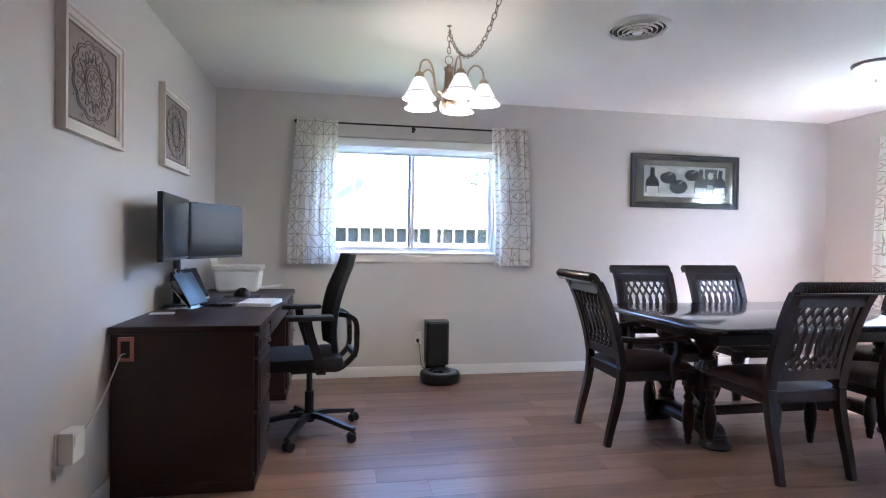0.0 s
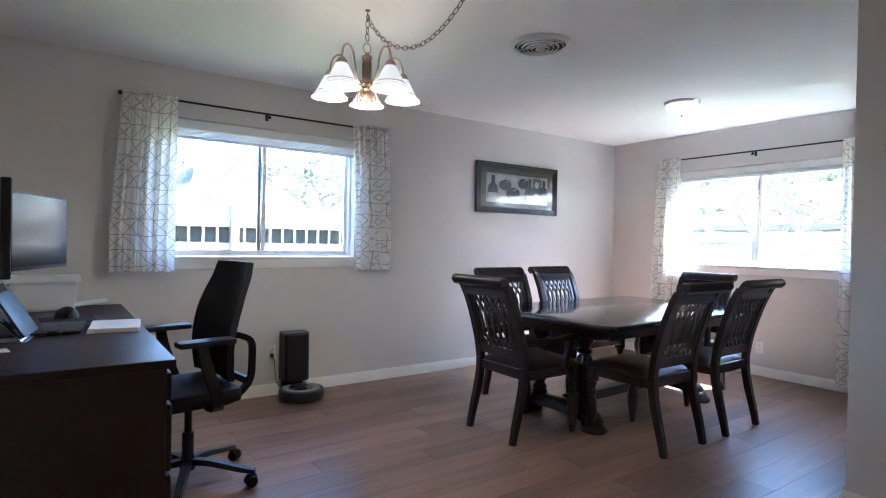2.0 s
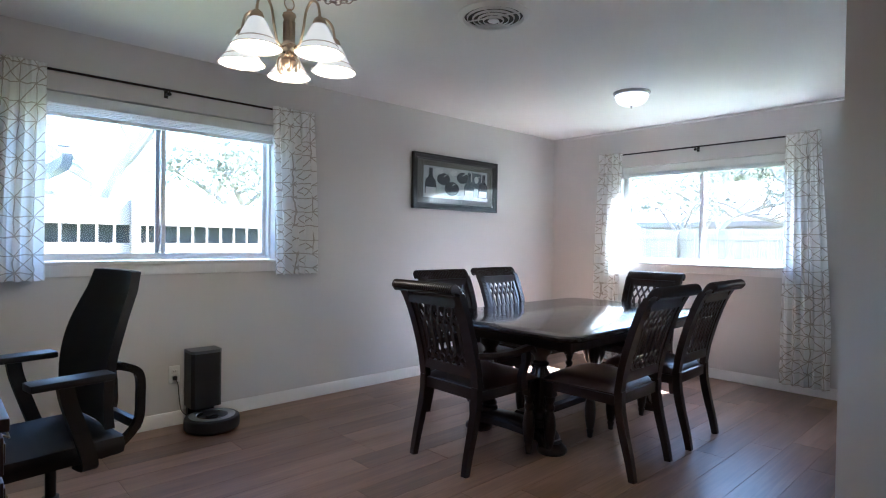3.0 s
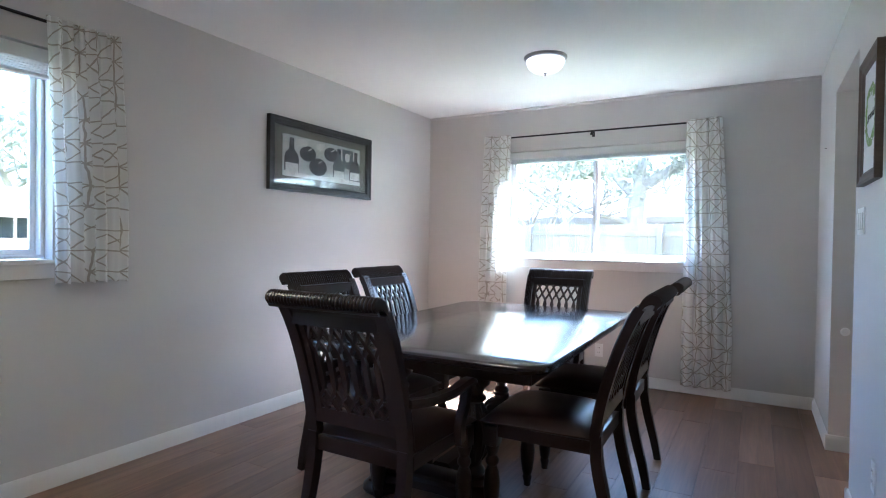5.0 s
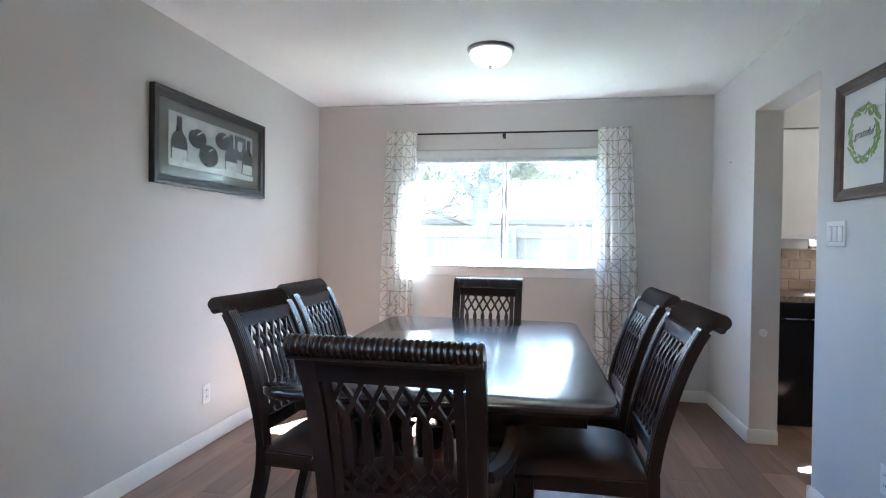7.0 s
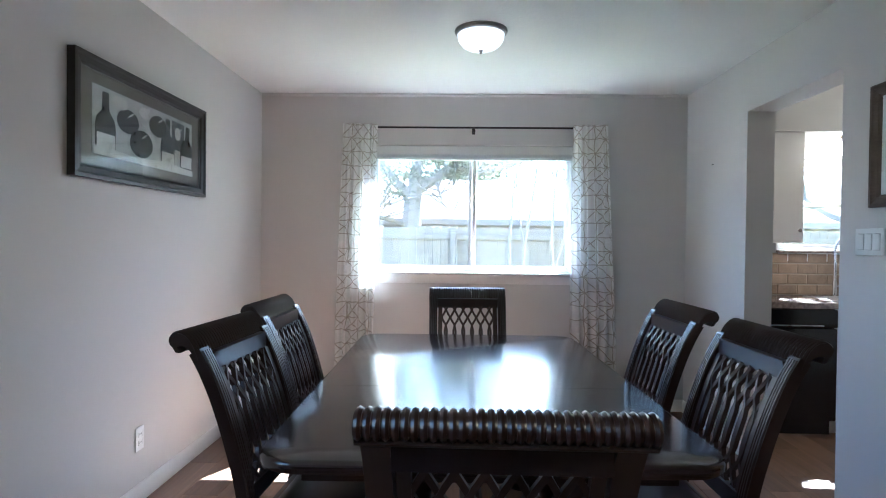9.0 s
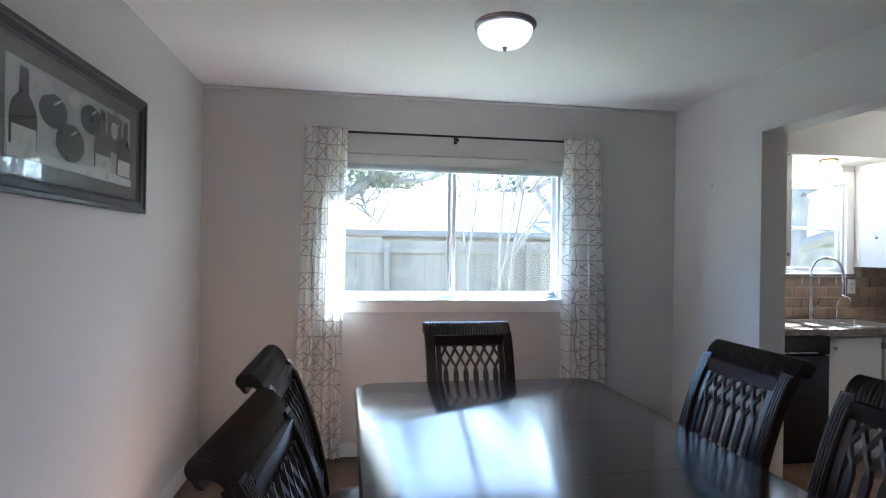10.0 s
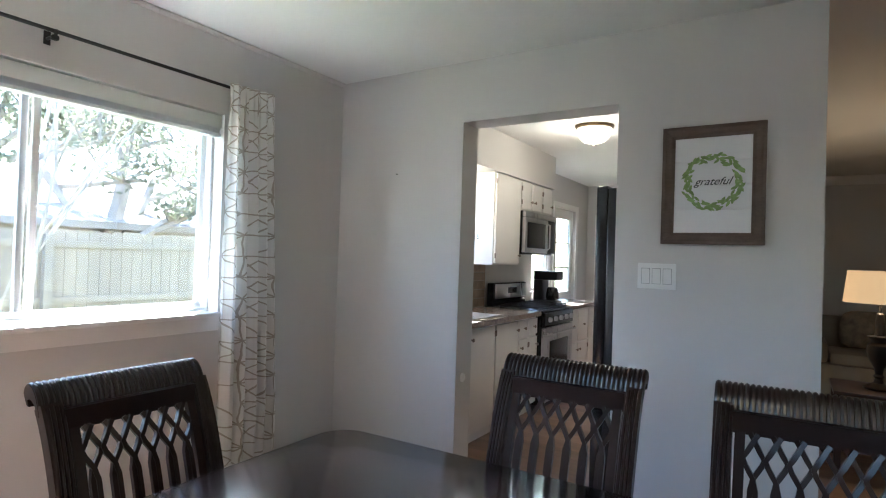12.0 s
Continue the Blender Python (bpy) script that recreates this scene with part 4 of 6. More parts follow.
def carved_panel(m, label):
    t = thing("wall_art", m, label, "wall art", "carved wooden wall panels")
    w, h = 0.56, 0.475
    for bm in frame_bars(w, h, 0.050, 0.036):
        part("frame", bm, WHITEWASH, t, "whitewashed wooden frame bar")
    part("panel", boxed(-w / 2 + 0.045, w / 2 - 0.045, -0.016, -0.001, -h / 2 + 0.045, h / 2 - 0.045), CARVED, t, "grey-brown carved panel")
    y = -0.0165
    def curve(f, r=0.0022, n=120, name="carving"):
        bm = bm_new()
        pts = [Vector((f(2 * math.pi * k / n)[0], y, f(2 * math.pi * k / n)[1])) for k in range(n + 1)]
        sweep(bm, pts, circle(r, 5), caps=False, up=Vector((0, 1, 0)))
        return bm
    def polar(fr):
        return lambda a: (1.2 * fr(a) * math.cos(a), fr(a) * math.sin(a))
    for fr in (lambda a: 0.150 + 0.014 * abs(math.sin(6 * a)), lambda a: 0.139 + 0.012 * abs(math.sin(6 * a)), lambda a: 0.072, lambda a: 0.064, lambda a: 0.050):
        part("carving", curve(polar(fr)), CARVEDDARK, t)
    part("carving", curve(polar(lambda a: 0.102 + 0.022 * math.cos(12 * a)), 0.0020, 160), CARVEDDARK, t)
    part("carving", curve(polar(lambda a: 0.090 + 0.010 * math.cos(16 * a)), 0.0018, 160), CARVEDDARK, t)
    bm = bm_new()
    for k in range(8):
        a = 2 * math.pi * k / 8
        disc(bm, 0.033 * math.cos(a), 0.028 * math.sin(a), 0.016, 0.0065, y + 0.001, 12, a)
    for k in range(12):
        a = 2 * math.pi * (k + 0.5) / 12
        disc(bm, 0.146 * math.cos(a), 0.122 * math.sin(a), 0.011, 0.006, y + 0.001, 10, a)
        disc(bm, 0.205 * math.cos(a + 0.26), 0.175 * math.sin(a + 0.26), 0.009, 0.004, y + 0.001, 8, a + 0.26)
    tagged(part("petals", bm, CARVEDDARK, t), kind="stuff")
    bm = bm_new()
    q, p = w / 2 - 0.058, h / 2 - 0.058
    sweep(bm, [(-q, y, -p), (q, y, -p), (q, y, p), (-q, y, p), (-q, y, -p)], circle(0.0022, 5), caps=False, up=Vector((0, 1, 0)))
    part("border", bm, CARVEDDARK, t)
    return t


MANDALA = "square carved grey wooden rosette panel in whitewashed frame"
carved_panel(pose(WEST, 3.645, 1.828, 0, 0, 90), MANDALA)
carved_panel(pose(WEST, 4.800, 1.845, 0, 0, 90), MANDALA)


def bottle(x, z, s, y, t, ink, lean=0.0):
    """A flat painted bottle with its label."""
    out = [(-0.045, 0), (0.045, 0), (0.047, 0.10), (0.040, 0.135), (0.016, 0.165), (0.014, 0.235), (-0.014, 0.235), (-0.016, 0.165), (-0.040, 0.135), (-0.047, 0.10)]
    part("painted_bottle", slab(bm_new(), [(x + s * (1.35 * a + lean * b), z + s * b) for a, b in out], y), ink, t)
    part("painted_label", slab(bm_new(), [(x + s * (1.35 * a + lean * b), z + s * b) for a, b in ((-0.040, 0.015), (0.042, 0.015), (0.042, 0.075), (-0.040, 0.075))], y - 0.0012), PALEINK, t)


def bottle_print():
    t = thing("framed_print", pose(4.182, NORTH, 1.797), "wide black-framed grey print of bottles and fruit", "picture")
    w, h = 1.135, 0.512
    for bm in frame_bars(w, h, 0.058, 0.034):
        part("frame", bm, BLACKFRAME, t, "black moulded frame bar")
    part("mat_board", boxed(-w / 2 + 0.05, w / 2 - 0.05, -0.010, -0.001, -h / 2 + 0.05, h / 2 - 0.05), MATBOARD, t, "taupe mat board")
    iw, ih = 0.865, 0.295
    part("print", boxed(-iw / 2, iw / 2, -0.0115, -0.0095, -ih / 2, ih / 2), PRINT, t)
    y = -0.0117
    bottle(-0.345, -0.135, 1.12, y, t, INK)
    bottle(0.165, -0.135, 1.10, y - 0.0026, t, MIDINK)
    bottle(0.355, -0.125, 1.05, y - 0.0026, t, INK, 0.1)
    part("painted_block", slab(bm_new(), [(0.215, -0.02), (0.34, -0.03), (0.345, 0.125), (0.21, 0.13)], y), MIDINK, t)
    for k, (x, z, rx, rz, ink) in enumerate(((-0.180, 0.035, 0.085, 0.056, INK), (-0.070, -0.050, 0.096, 0.066, INK), (0.075, 0.065, 0.080, 0.054, INK), (-0.245, 0.105, 0.060, 0.030, PALEINK), (-0.045, 0.105, 0.050, 0.028, PALEINK), (0.27, 0.065, 0.03, 0.035, PALEINK))):
        part("painted_fruit", disc(bm_new(), x, z, rx, rz, y - 0.0003 * k, 26, 0.05), ink, t)
        part("painted_stalk", disc(bm_new(), x + 0.02, z + rz * 0.6, 0.028, 0.004, y - 0.0016 - 0.0002 * k, 12, 0.5), PALEINK, t)
    part("painted_ground", slab(bm_new(), [(-iw / 2, -ih / 2), (iw / 2, -ih / 2), (iw / 2, -0.118), (0.1, -0.105), (-0.1, -0.122), (-iw / 2, -0.110)], y - 0.0045), PALEINK, t)
    pane = part("pane", boxed(-w / 2 + 0.052, w / 2 - 0.052, -0.0200, -0.0185, -h / 2 + 0.052, h / 2 - 0.052), CLEARGLASS, t, "clear picture glass")
    pane.visible_shadow = False
    return t


bottle_print()


def wreath_sign():
    t = thing("framed_sign", pose(3.652, SOUTH_END, 1.712, 0, 0, 180), "rustic brown-framed white sign with green leaf wreath", "picture")
    w, h = 0.398, 0.508
    for bm in frame_bars(w, h, 0.050, 0.026):
        part("frame", bm, BARNWOOD, t, "rough brown wooden frame bar")
    for k in range(4):
        z0 = -h / 2 + 0.045 + k * 0.1045
        part("board", boxed(-w / 2 + 0.044, w / 2 - 0.044, -0.010, -0.001, z0, z0 + 0.1033, 0.0006), SHIPLAP, t)
    rng = random.Random(3)
    leaf = bm_new()
    slab(leaf, [(-0.021, 0), (-0.012, 0.006), (0.002, 0.0075), (0.014, 0.004), (0.021, 0), (0.014, -0.004), (0.002, -0.0075), (-0.012, -0.006)], 0)
    mesh = finish(leaf, "leaf", LEAFINK, False)
    for k in range(108):
        a = 2 * math.pi * k / 108 + rng.uniform(-0.05, 0.05)
        r = 0.104 + rng.uniform(-0.016, 0.016)
        lean = a + math.pi / 2 + rng.choice((-0.55, 0.55, 0.2)) + rng.uniform(-0.3, 0.3)
        piece("leaf", mesh, t, Matrix.Translation((r * math.cos(a), -0.0102 - 0.00012 * (k % 9), 0.012 + r * math.sin(a))) @ Matrix.Rotation(-lean, 4, "Y") @ Matrix.Scale(rng.uniform(0.6, 0.95), 4))
    cu = bpy.data.curves.new("word", "FONT")
    cu.body, cu.size, cu.shear, cu.align_x, cu.align_y, cu.extrude = "grateful", 0.046, 0.45, "CENTER", "CENTER", 0.0006
    ob = bpy.data.objects.new("word", cu)
    me = bpy.data.meshes.new_from_object(ob)
    bpy.data.objects.remove(ob)
    me.materials.append(INK)
    word = piece("lettering", me, t, pose(0.0, -0.0108, 0.014, 90, 0, 0))
    tagged(word, "dark handwritten word grateful")
    return t


wreath_sign()


def wall_plate(m, gangs, kind, label, plugged=False):
    t = thing("light_switch" if kind == "switch" else "wall_outlet", m, label, "switch" if kind == "switch" else "outlet")
    w = 0.024 + 0.046 * gangs
    part("plate", boxed(-w / 2, w / 2, -0.006, -0.0003, -0.057, 0.057, 0.0025), WHITEPLASTIC, t)
    for k in range(gangs):
        x = (k - (gangs - 1) / 2) * 0.046
        if kind == "switch":
            part("rocker_gap", boxed(x - 0.0185, x + 0.0185, -0.0064, -0.0058, -0.0352, 0.0352), GAPGREY, t)
            part("rocker", turned(boxed(x - 0.0165, x + 0.0165, -0.0095, -0.0055, -0.033, 0.033, 0.0015), pose(0, 0, 0, 2.5, 0, 0)), WHITEPLASTIC, t)
        else:
            for z in (-0.02, 0.02):
                part("socket", boxed(x - 0.0165, x + 0.0165, -0.0080, -0.0055, z - 0.014, z + 0.014, 0.003), WHITEPLASTIC, t)
                for q in (-0.006, 0.006):
                    part("slot", boxed(x + q - 0.0012, x + q + 0.0012, -0.0086, -0.0075, z - 0.002, z + 0.007), BLACK, t)
    return t


wall_plate(pose(3.868, SOUTH_END, 1.314, 0, 0, 180), 3, "switch", "white triple rocker switch beside the kitchen opening")
wall_plate(pose(3.455, SOUTH_END, 0.365, 0, 0, 180), 1, "outlet", "white wall outlet low on the wall")
wall_plate(pose(4.12, NORTH, 0.312), 1, "outlet", "white wall outlet behind the dining chairs")
wall_plate(pose(1.600, NORTH, 0.336), 1, "outlet", "white wall outlet feeding the vacuum dock")
wall_plate(pose(EAST, 4.22, 0.27, 0, 0, -90), 1, "outlet", "white wall outlet under the wide window")
wall_plate(pose(WEST, 3.400, 0.400, 0, 0, 90), 1, "outlet", "white wall outlet beside the desk")

charger = thing("charger", pose(WEST + 0.007, 3.415, 0.40), "white block charger plugged in beside the desk", "charger")
part("body", boxed(0.0015, 0.055, -0.045, 0.055, -0.060, 0.060, 0.008), WHITEPLASTIC, charger)
part("cover", boxed(0.0555, 0.0580, -0.035, 0.002, 0.005, 0.045, 0.001), PAPER, charger)
catch = thing("gate_cup", pose(4.892, 2.585, 0.705, 0, -90, 0), "small round white plastic cup on the opening's edge", "wall bumper")
part("cup", lathe(bm_new(), [(0, 0.0003), (0.024, 0.0003), (0.025, 0.006), (0.020, 0.010), (0.017, 0.005), (0, 0.005)], 24), WHITEPLASTIC, catch)
nail = thing("wall_nail", pose(5.33, SOUTH, 1.845, 90, 0, 180), "small bare nail stuck in the painted wall", "nail")
part("head", lathe(bm_new(), [(0, 0.012), (0.004, 0.012), (0.004, 0.010), (0.0015, 0.010), (0.0015, 0.0), (0, 0.0)], 10), IRON, nail)


# ---- robot vacuum ----
dock = thing("vacuum_dock", pose(1.757, 5.865, 0), "tall black self-emptying dock against the baseboard", "vacuum dock")
bm = bm_new()
prism(bm, [(-0.098, 0.078), (-0.098, -0.050), (-0.080, -0.072), (0.080, -0.072), (0.098, -0.050), (0.098, 0.078)], 0.125, 0.480)
box(bm, -0.085, 0.085, 0.044, 0.077, 0.0065, 0.1249)
part("tower", bm, BLACK, dock)
part("lid", prism(bm_new(), [(-0.099, 0.079), (-0.099, -0.051), (-0.081, -0.074), (0.081, -0.074), (0.099, -0.051), (0.099, 0.079)], 0.4805, 0.500), GREYPLASTIC, dock)
part("base", boxed(-0.10, 0.10, -0.160, 0.075, 0.0, 0.006, 0.002), BLACK, dock)
vac = thing("robot_vacuum", pose(1.765, 5.730, 0), "round black robot vacuum with grey ring, parked at dock", "robot vacuum")
part("body", lathe(bm_new(), [(0, 0.008), (0.150, 0.008), (0.166, 0.014), (0.170, 0.030), (0.170, 0.070), (0.164, 0.084), (0.150, 0.088), (0, 0.088)], 56), BLACK, vac)
part("ring", lathe(bm_new(), [(0.098, 0.0884), (0.140, 0.0884), (0.142, 0.0905), (0.096, 0.0915)], 48), RINGGREY, vac, "grey ring on top")
part("top_disc", lathe(bm_new(), [(0, 0.0925), (0.090, 0.0925), (0.094, 0.0885), (0, 0.0885)], 44), SATIN, vac)
part("button", lathe(bm_new(), [(0, 0.0945), (0.014, 0.0945), (0.016, 0.0926), (0, 0.0926)], 20), GREYPLASTIC, vac)
for s in (-1, 1):
    part("wheel", lathe(bm_new(), [(0, -0.012), (0.030, -0.012), (0.030, 0.012), (0, 0.012)], 18, pose(s * 0.13, 0, 0.030, 0, 90, 0)), BLACK, vac)
cord = thing("dock_cord", pose(1.600, NORTH, 0.036), "black power cord from outlet to vacuum dock", "cable")
part("plug", boxed(-0.012, 0.012, -0.032, -0.0087, 0.266, 0.292, 0.003), BLACK, cord)
part("cord", sweep(bm_new(), smooth_path([(0, -0.030, 0.275), (0.012, -0.040, 0.24), (0.020, -0.036, 0.17), (0.030, -0.045, 0.075), (0.055, -0.040, 0.035), (0.074, -0.034, 0.02)], 24), circle(0.003, 6), up=Vector((0, 1, 0))), BLACK, cord)


# ---- desk corner ----
def desk():
    t = thing("desk", pose(WEST, 3.825, 0), "dark mahogany double-pedestal office desk against the wall", "desk")
    L, D = 1.975, 0.662
    part("desktop", boxed(0.004, D, 0, L, 0.750, 0.785, 0.006), DESKWOOD, t)
    for y0, y1 in ((0.012, 0.47), (L - 0.47, L - 0.012)):
        part("pedestal", boxed(0.012, D - 0.030, y0, y1, 0.05, 0.7495, 0.003), DESKWOOD, t)
        part("plinth", boxed(0.006, D - 0.020, y0 - 0.006, y1 + 0.006, 0.0, 0.0495, 0.004), DESKWOOD, t)
        for z0, z1, pulls in ((0.630, 0.730, 1), (0.370, 0.615, 1), (0.075, 0.355, 1)):
            front = part("drawer", boxed(D - 0.0295, D - 0.010, y0 + 0.018, y1 - 0.018, z0, z1, 0.004), DESKWOOD, t)
            part("moulding", boxed(D - 0.0098, D - 0.004, y0 + 0.045, y1 - 0.045, z0 + 0.024, z1 - 0.024, 0.003), DESKWOOD, front)
            ym, zm = (y0 + y1) / 2, (z0 + z1) / 2
            bm = bm_new()
            box(bm, D - 0.0038, D - 0.0015, ym - 0.045, ym + 0.045, zm - 0.014, zm + 0.018, 0.001)
            sweep(bm, smooth_path([(D - 0.002, ym - 0.036, zm + 0.008), (D + 0.014, ym - 0.034, zm - 0.002), (D + 0.018, ym, zm - 0.012), (D + 0.014, ym + 0.034, zm - 0.002), (D - 0.002, ym + 0.036, zm + 0.008)], 16), circle(0.0032, 6))
            part("pull", bm, ANTIQUE, front, "antique brass bail pull")
    mid = part("centre_drawer", boxed(D - 0.032, D - 0.010, 0.49, L - 0.49, 0.655, 0.7400, 0.004), DESKWOOD, t)
    part("back_panel", boxed(0.020, 0.040, 0.4705, L - 0.4705, 0.20, 0.7495), DESKWOOD, t)
    plate = part("outlet_plate", boxed(0.046, 0.112, -0.004, 0.0118, 0.628, 0.738, 0.002), COPPER, t, "copper-coloured plate with cable hole")
    part("hole", boxed(0.060, 0.098, -0.0052, -0.0042, 0.645, 0.720), BLACK, plate)
    return t


desk()
cable = thing("charger_cable", pose(WEST, 3.825, 0), "white cable hanging from the desk to the charger", "cable")
part("cable", sweep(bm_new(), smooth_path([(0.080, -0.004, 0.665), (0.072, -0.040, 0.660), (0.064, -0.110, 0.585), (0.056, -0.200, 0.500), (0.050, -0.290, 0.450), (0.046, -0.352, 0.430)], 30), circle(0.003, 6), up=Vector((0, 1, 0))), RUG, cable)

DT = 0.786


def monitor(a, b, z0, z1, label):
    """A flat screen whose lower edge runs from a to b (plan points), seen from the side to the right of that line."""
    a, b = Vector((*a, 0)), Vector((*b, 0))
    w = (b - a).length
    ang = math.degrees(math.atan2((b - a).y, (b - a).x))
    t = thing("monitor", Matrix.Translation(((a + b) / 2).to_tuple()[:2] + (z0,)) @ Matrix.Rotation(radians(ang), 4, "Z"), label, "monitor", "monitors on the desk")
    h = z1 - z0
    part("shell", boxed(-w / 2, w / 2, 0.0, 0.030, 0, h, 0.005), BLACK, t)
    part("screen", boxed(-w / 2 + 0.006, w / 2 - 0.006, -0.0015, -0.0003, 0.016, h - 0.006), SCREEN, t, "dark switched-off screen")
    part("rear_box", boxed(-0.10, 0.10, 0.0305, 0.055, h / 2 - 0.08, h / 2 + 0.08, 0.006), BLACK, t)
    return t


monitor((0.070, 4.030), (0.034, 4.628), 1.070, 1.420, "black flat monitor, switched off, on a desk mount")
monitor((0.040, 4.640), (0.248, 5.175), 1.064, 1.410, "black flat monitor, switched off, beside its twin")
mount = thing("monitor_mount", pose(-0.040, 4.66, DT), "black double monitor mount standing on the desk", "monitor mount")
part("base_plate", boxed(-0.045, 0.10, -0.09, 0.09, 0, 0.012, 0.004), BLACK, mount)
part("pole", lathe(bm_new(), [(0, 0.012), (0.022, 0.012), (0.020, 0.50), (0, 0.50)], 16), BLACK, mount)
for y, x in ((-0.31, 0.030), (0.24, 0.115)):
    part("arm", sweep(bm_new(), [(0, 0, 0.455), (-0.004, y * 0.5, 0.455), (x, y, 0.455)], rect(0.03, 0.05)), BLACK, mount)
part("lower_arm", boxed(-0.03, 0.03, -0.035, 0.035, 0.10, 0.20, 0.008), BLACK, mount)

lap = thing("laptop", pose(0.185, 4.76, DT, 0, 0, 84), "open dark laptop with a silver lid on the desk", "laptop")
part("base", boxed(-0.17, 0.17, -0.125, 0.115, 0.0, 0.016, 0.004), SATIN, lap)
part("keyboard", boxed(-0.15, 0.15, -0.03, 0.095, 0.0162, 0.0185, 0.0008), BLACK, lap)
lid = part("lid", turned(boxed(-0.17, 0.17, 0.0, 0.007, 0.0, 0.225, 0.002), pose(0, 0.117, 0.016, -24, 0, 0)), SILVER, lap, "silver lid")
part("screen", turned(boxed(-0.160, 0.160, -0.0012, -0.0003, 0.012, 0.215), pose(0, 0.117, 0.016, -24, 0, 0)), SCREEN, lid)
stand = thing("tablet_stand", pose(0.020, 4.58, DT, 0, 0, 80), "silver folding tablet stand on the desk", "stand")
part("foot", boxed(-0.11, 0.11, -0.10, 0.06, 0, 0.005, 0.002), SILVER, stand)
part("rest", turned(boxed(-0.11, 0.11, -0.003, 0.003, 0, 0.20, 0.002), pose(0, -0.085, 0.004, -42, 0, 0)), SILVER, stand)
tablet = thing("tablet", pose(0.030, 4.56, DT + 0.004, 0, 0, 80), "dark tablet leaning on its stand", "tablet")
part("slab", turned(boxed(-0.12, 0.12, -0.014, -0.0045, 0.012, 0.215, 0.003), pose(0, -0.085, 0.004, -30, 0, 0)), BLACK, tablet)

mouse = thing("mouse", pose(0.250, 5.15, DT, 0, 0, 75), "black upright computer mouse on the desk", "mouse")
bm = bm_new()
bmesh.ops.create_uvsphere(bm, u_segments=20, v_segments=12, radius=1)
for v in bm.verts:
    v.co = Vector((v.co.x * 0.038 + 0.010 * max(0, v.co.z), v.co.y * 0.058, max(0, v.co.z) * 0.062))
part("body", bm, SATIN, mouse)
pad = thing("mouse_pad", pose(0.245, 5.11, DT, 0, 0, 4), "dark mouse pad on the desk", "mouse pad")
part("pad", boxed(-0.11, 0.13, -0.13, 0.12, 0.0, 0.003, 0.001), MESHCLOTH, pad)
mouse.location.z += 0.003
note = thing("notebook", pose(0.435, 4.70, DT, 0, 0, -8), "white paper notebook lying on the desk", "notebook")
part("cover", boxed(-0.105, 0.105, -0.140, 0.140, 0.0, 0.004, 0.001), PAPER, note)
part("pages", boxed(-0.100, 0.103, -0.137, 0.137, 0.0042, 0.020, 0.002), PAPER, note)
part("top_sheet", turned(boxed(-0.10, 0.102, -0.135, 0.135, 0.0205, 0.0215), pose(0, 0, 0, 0.6, 0, 2)), PAPER, note)
card = thing("note_card", pose(-0.005, 4.27, DT, 0, 0, 12), "small beige card with a cord on the desk", "card")
part("card", boxed(-0.06, 0.06, -0.04, 0.04, 0, 0.004, 0.001), SHADEWHITE, card)

printer = thing("printer", pose(0.150, 5.63, DT), "white inkjet printer with raised rear tray", "printer")
bm = bm_new()
prism(bm, [(-0.165, -0.13), (0.165, -0.13), (0.165, 0.13), (-0.165, 0.13)], 0.0, 0.165)
for v in bm.verts:
    if v.co.z < 0.01:
        v.co.x *= 0.88
        v.co.y *= 0.88
bmesh.ops.bevel(bm, geom=list(bm.edges), offset=0.010, segments=2, affect="EDGES")
part("body", bm, WHITEPLASTIC, printer)
part("lid", boxed(-0.175, 0.175, -0.138, 0.138, 0.1655, 0.200, 0.008), WHITEPLASTIC, printer)
part("rear_tray", turned(boxed(-0.004, 0.004, -0.11, 0.11, 0.0, 0.14, 0.002), pose(-0.165, 0, 0.13, 0, -14, 0)), WHITEPLASTIC, printer)
part("output_tray", turned(boxed(0.0, 0.17, -0.10, 0.10, 0.0, 0.006, 0.002), pose(0.150, 0, 0.022, 0, -7, 0)), WHITEPLASTIC, printer)


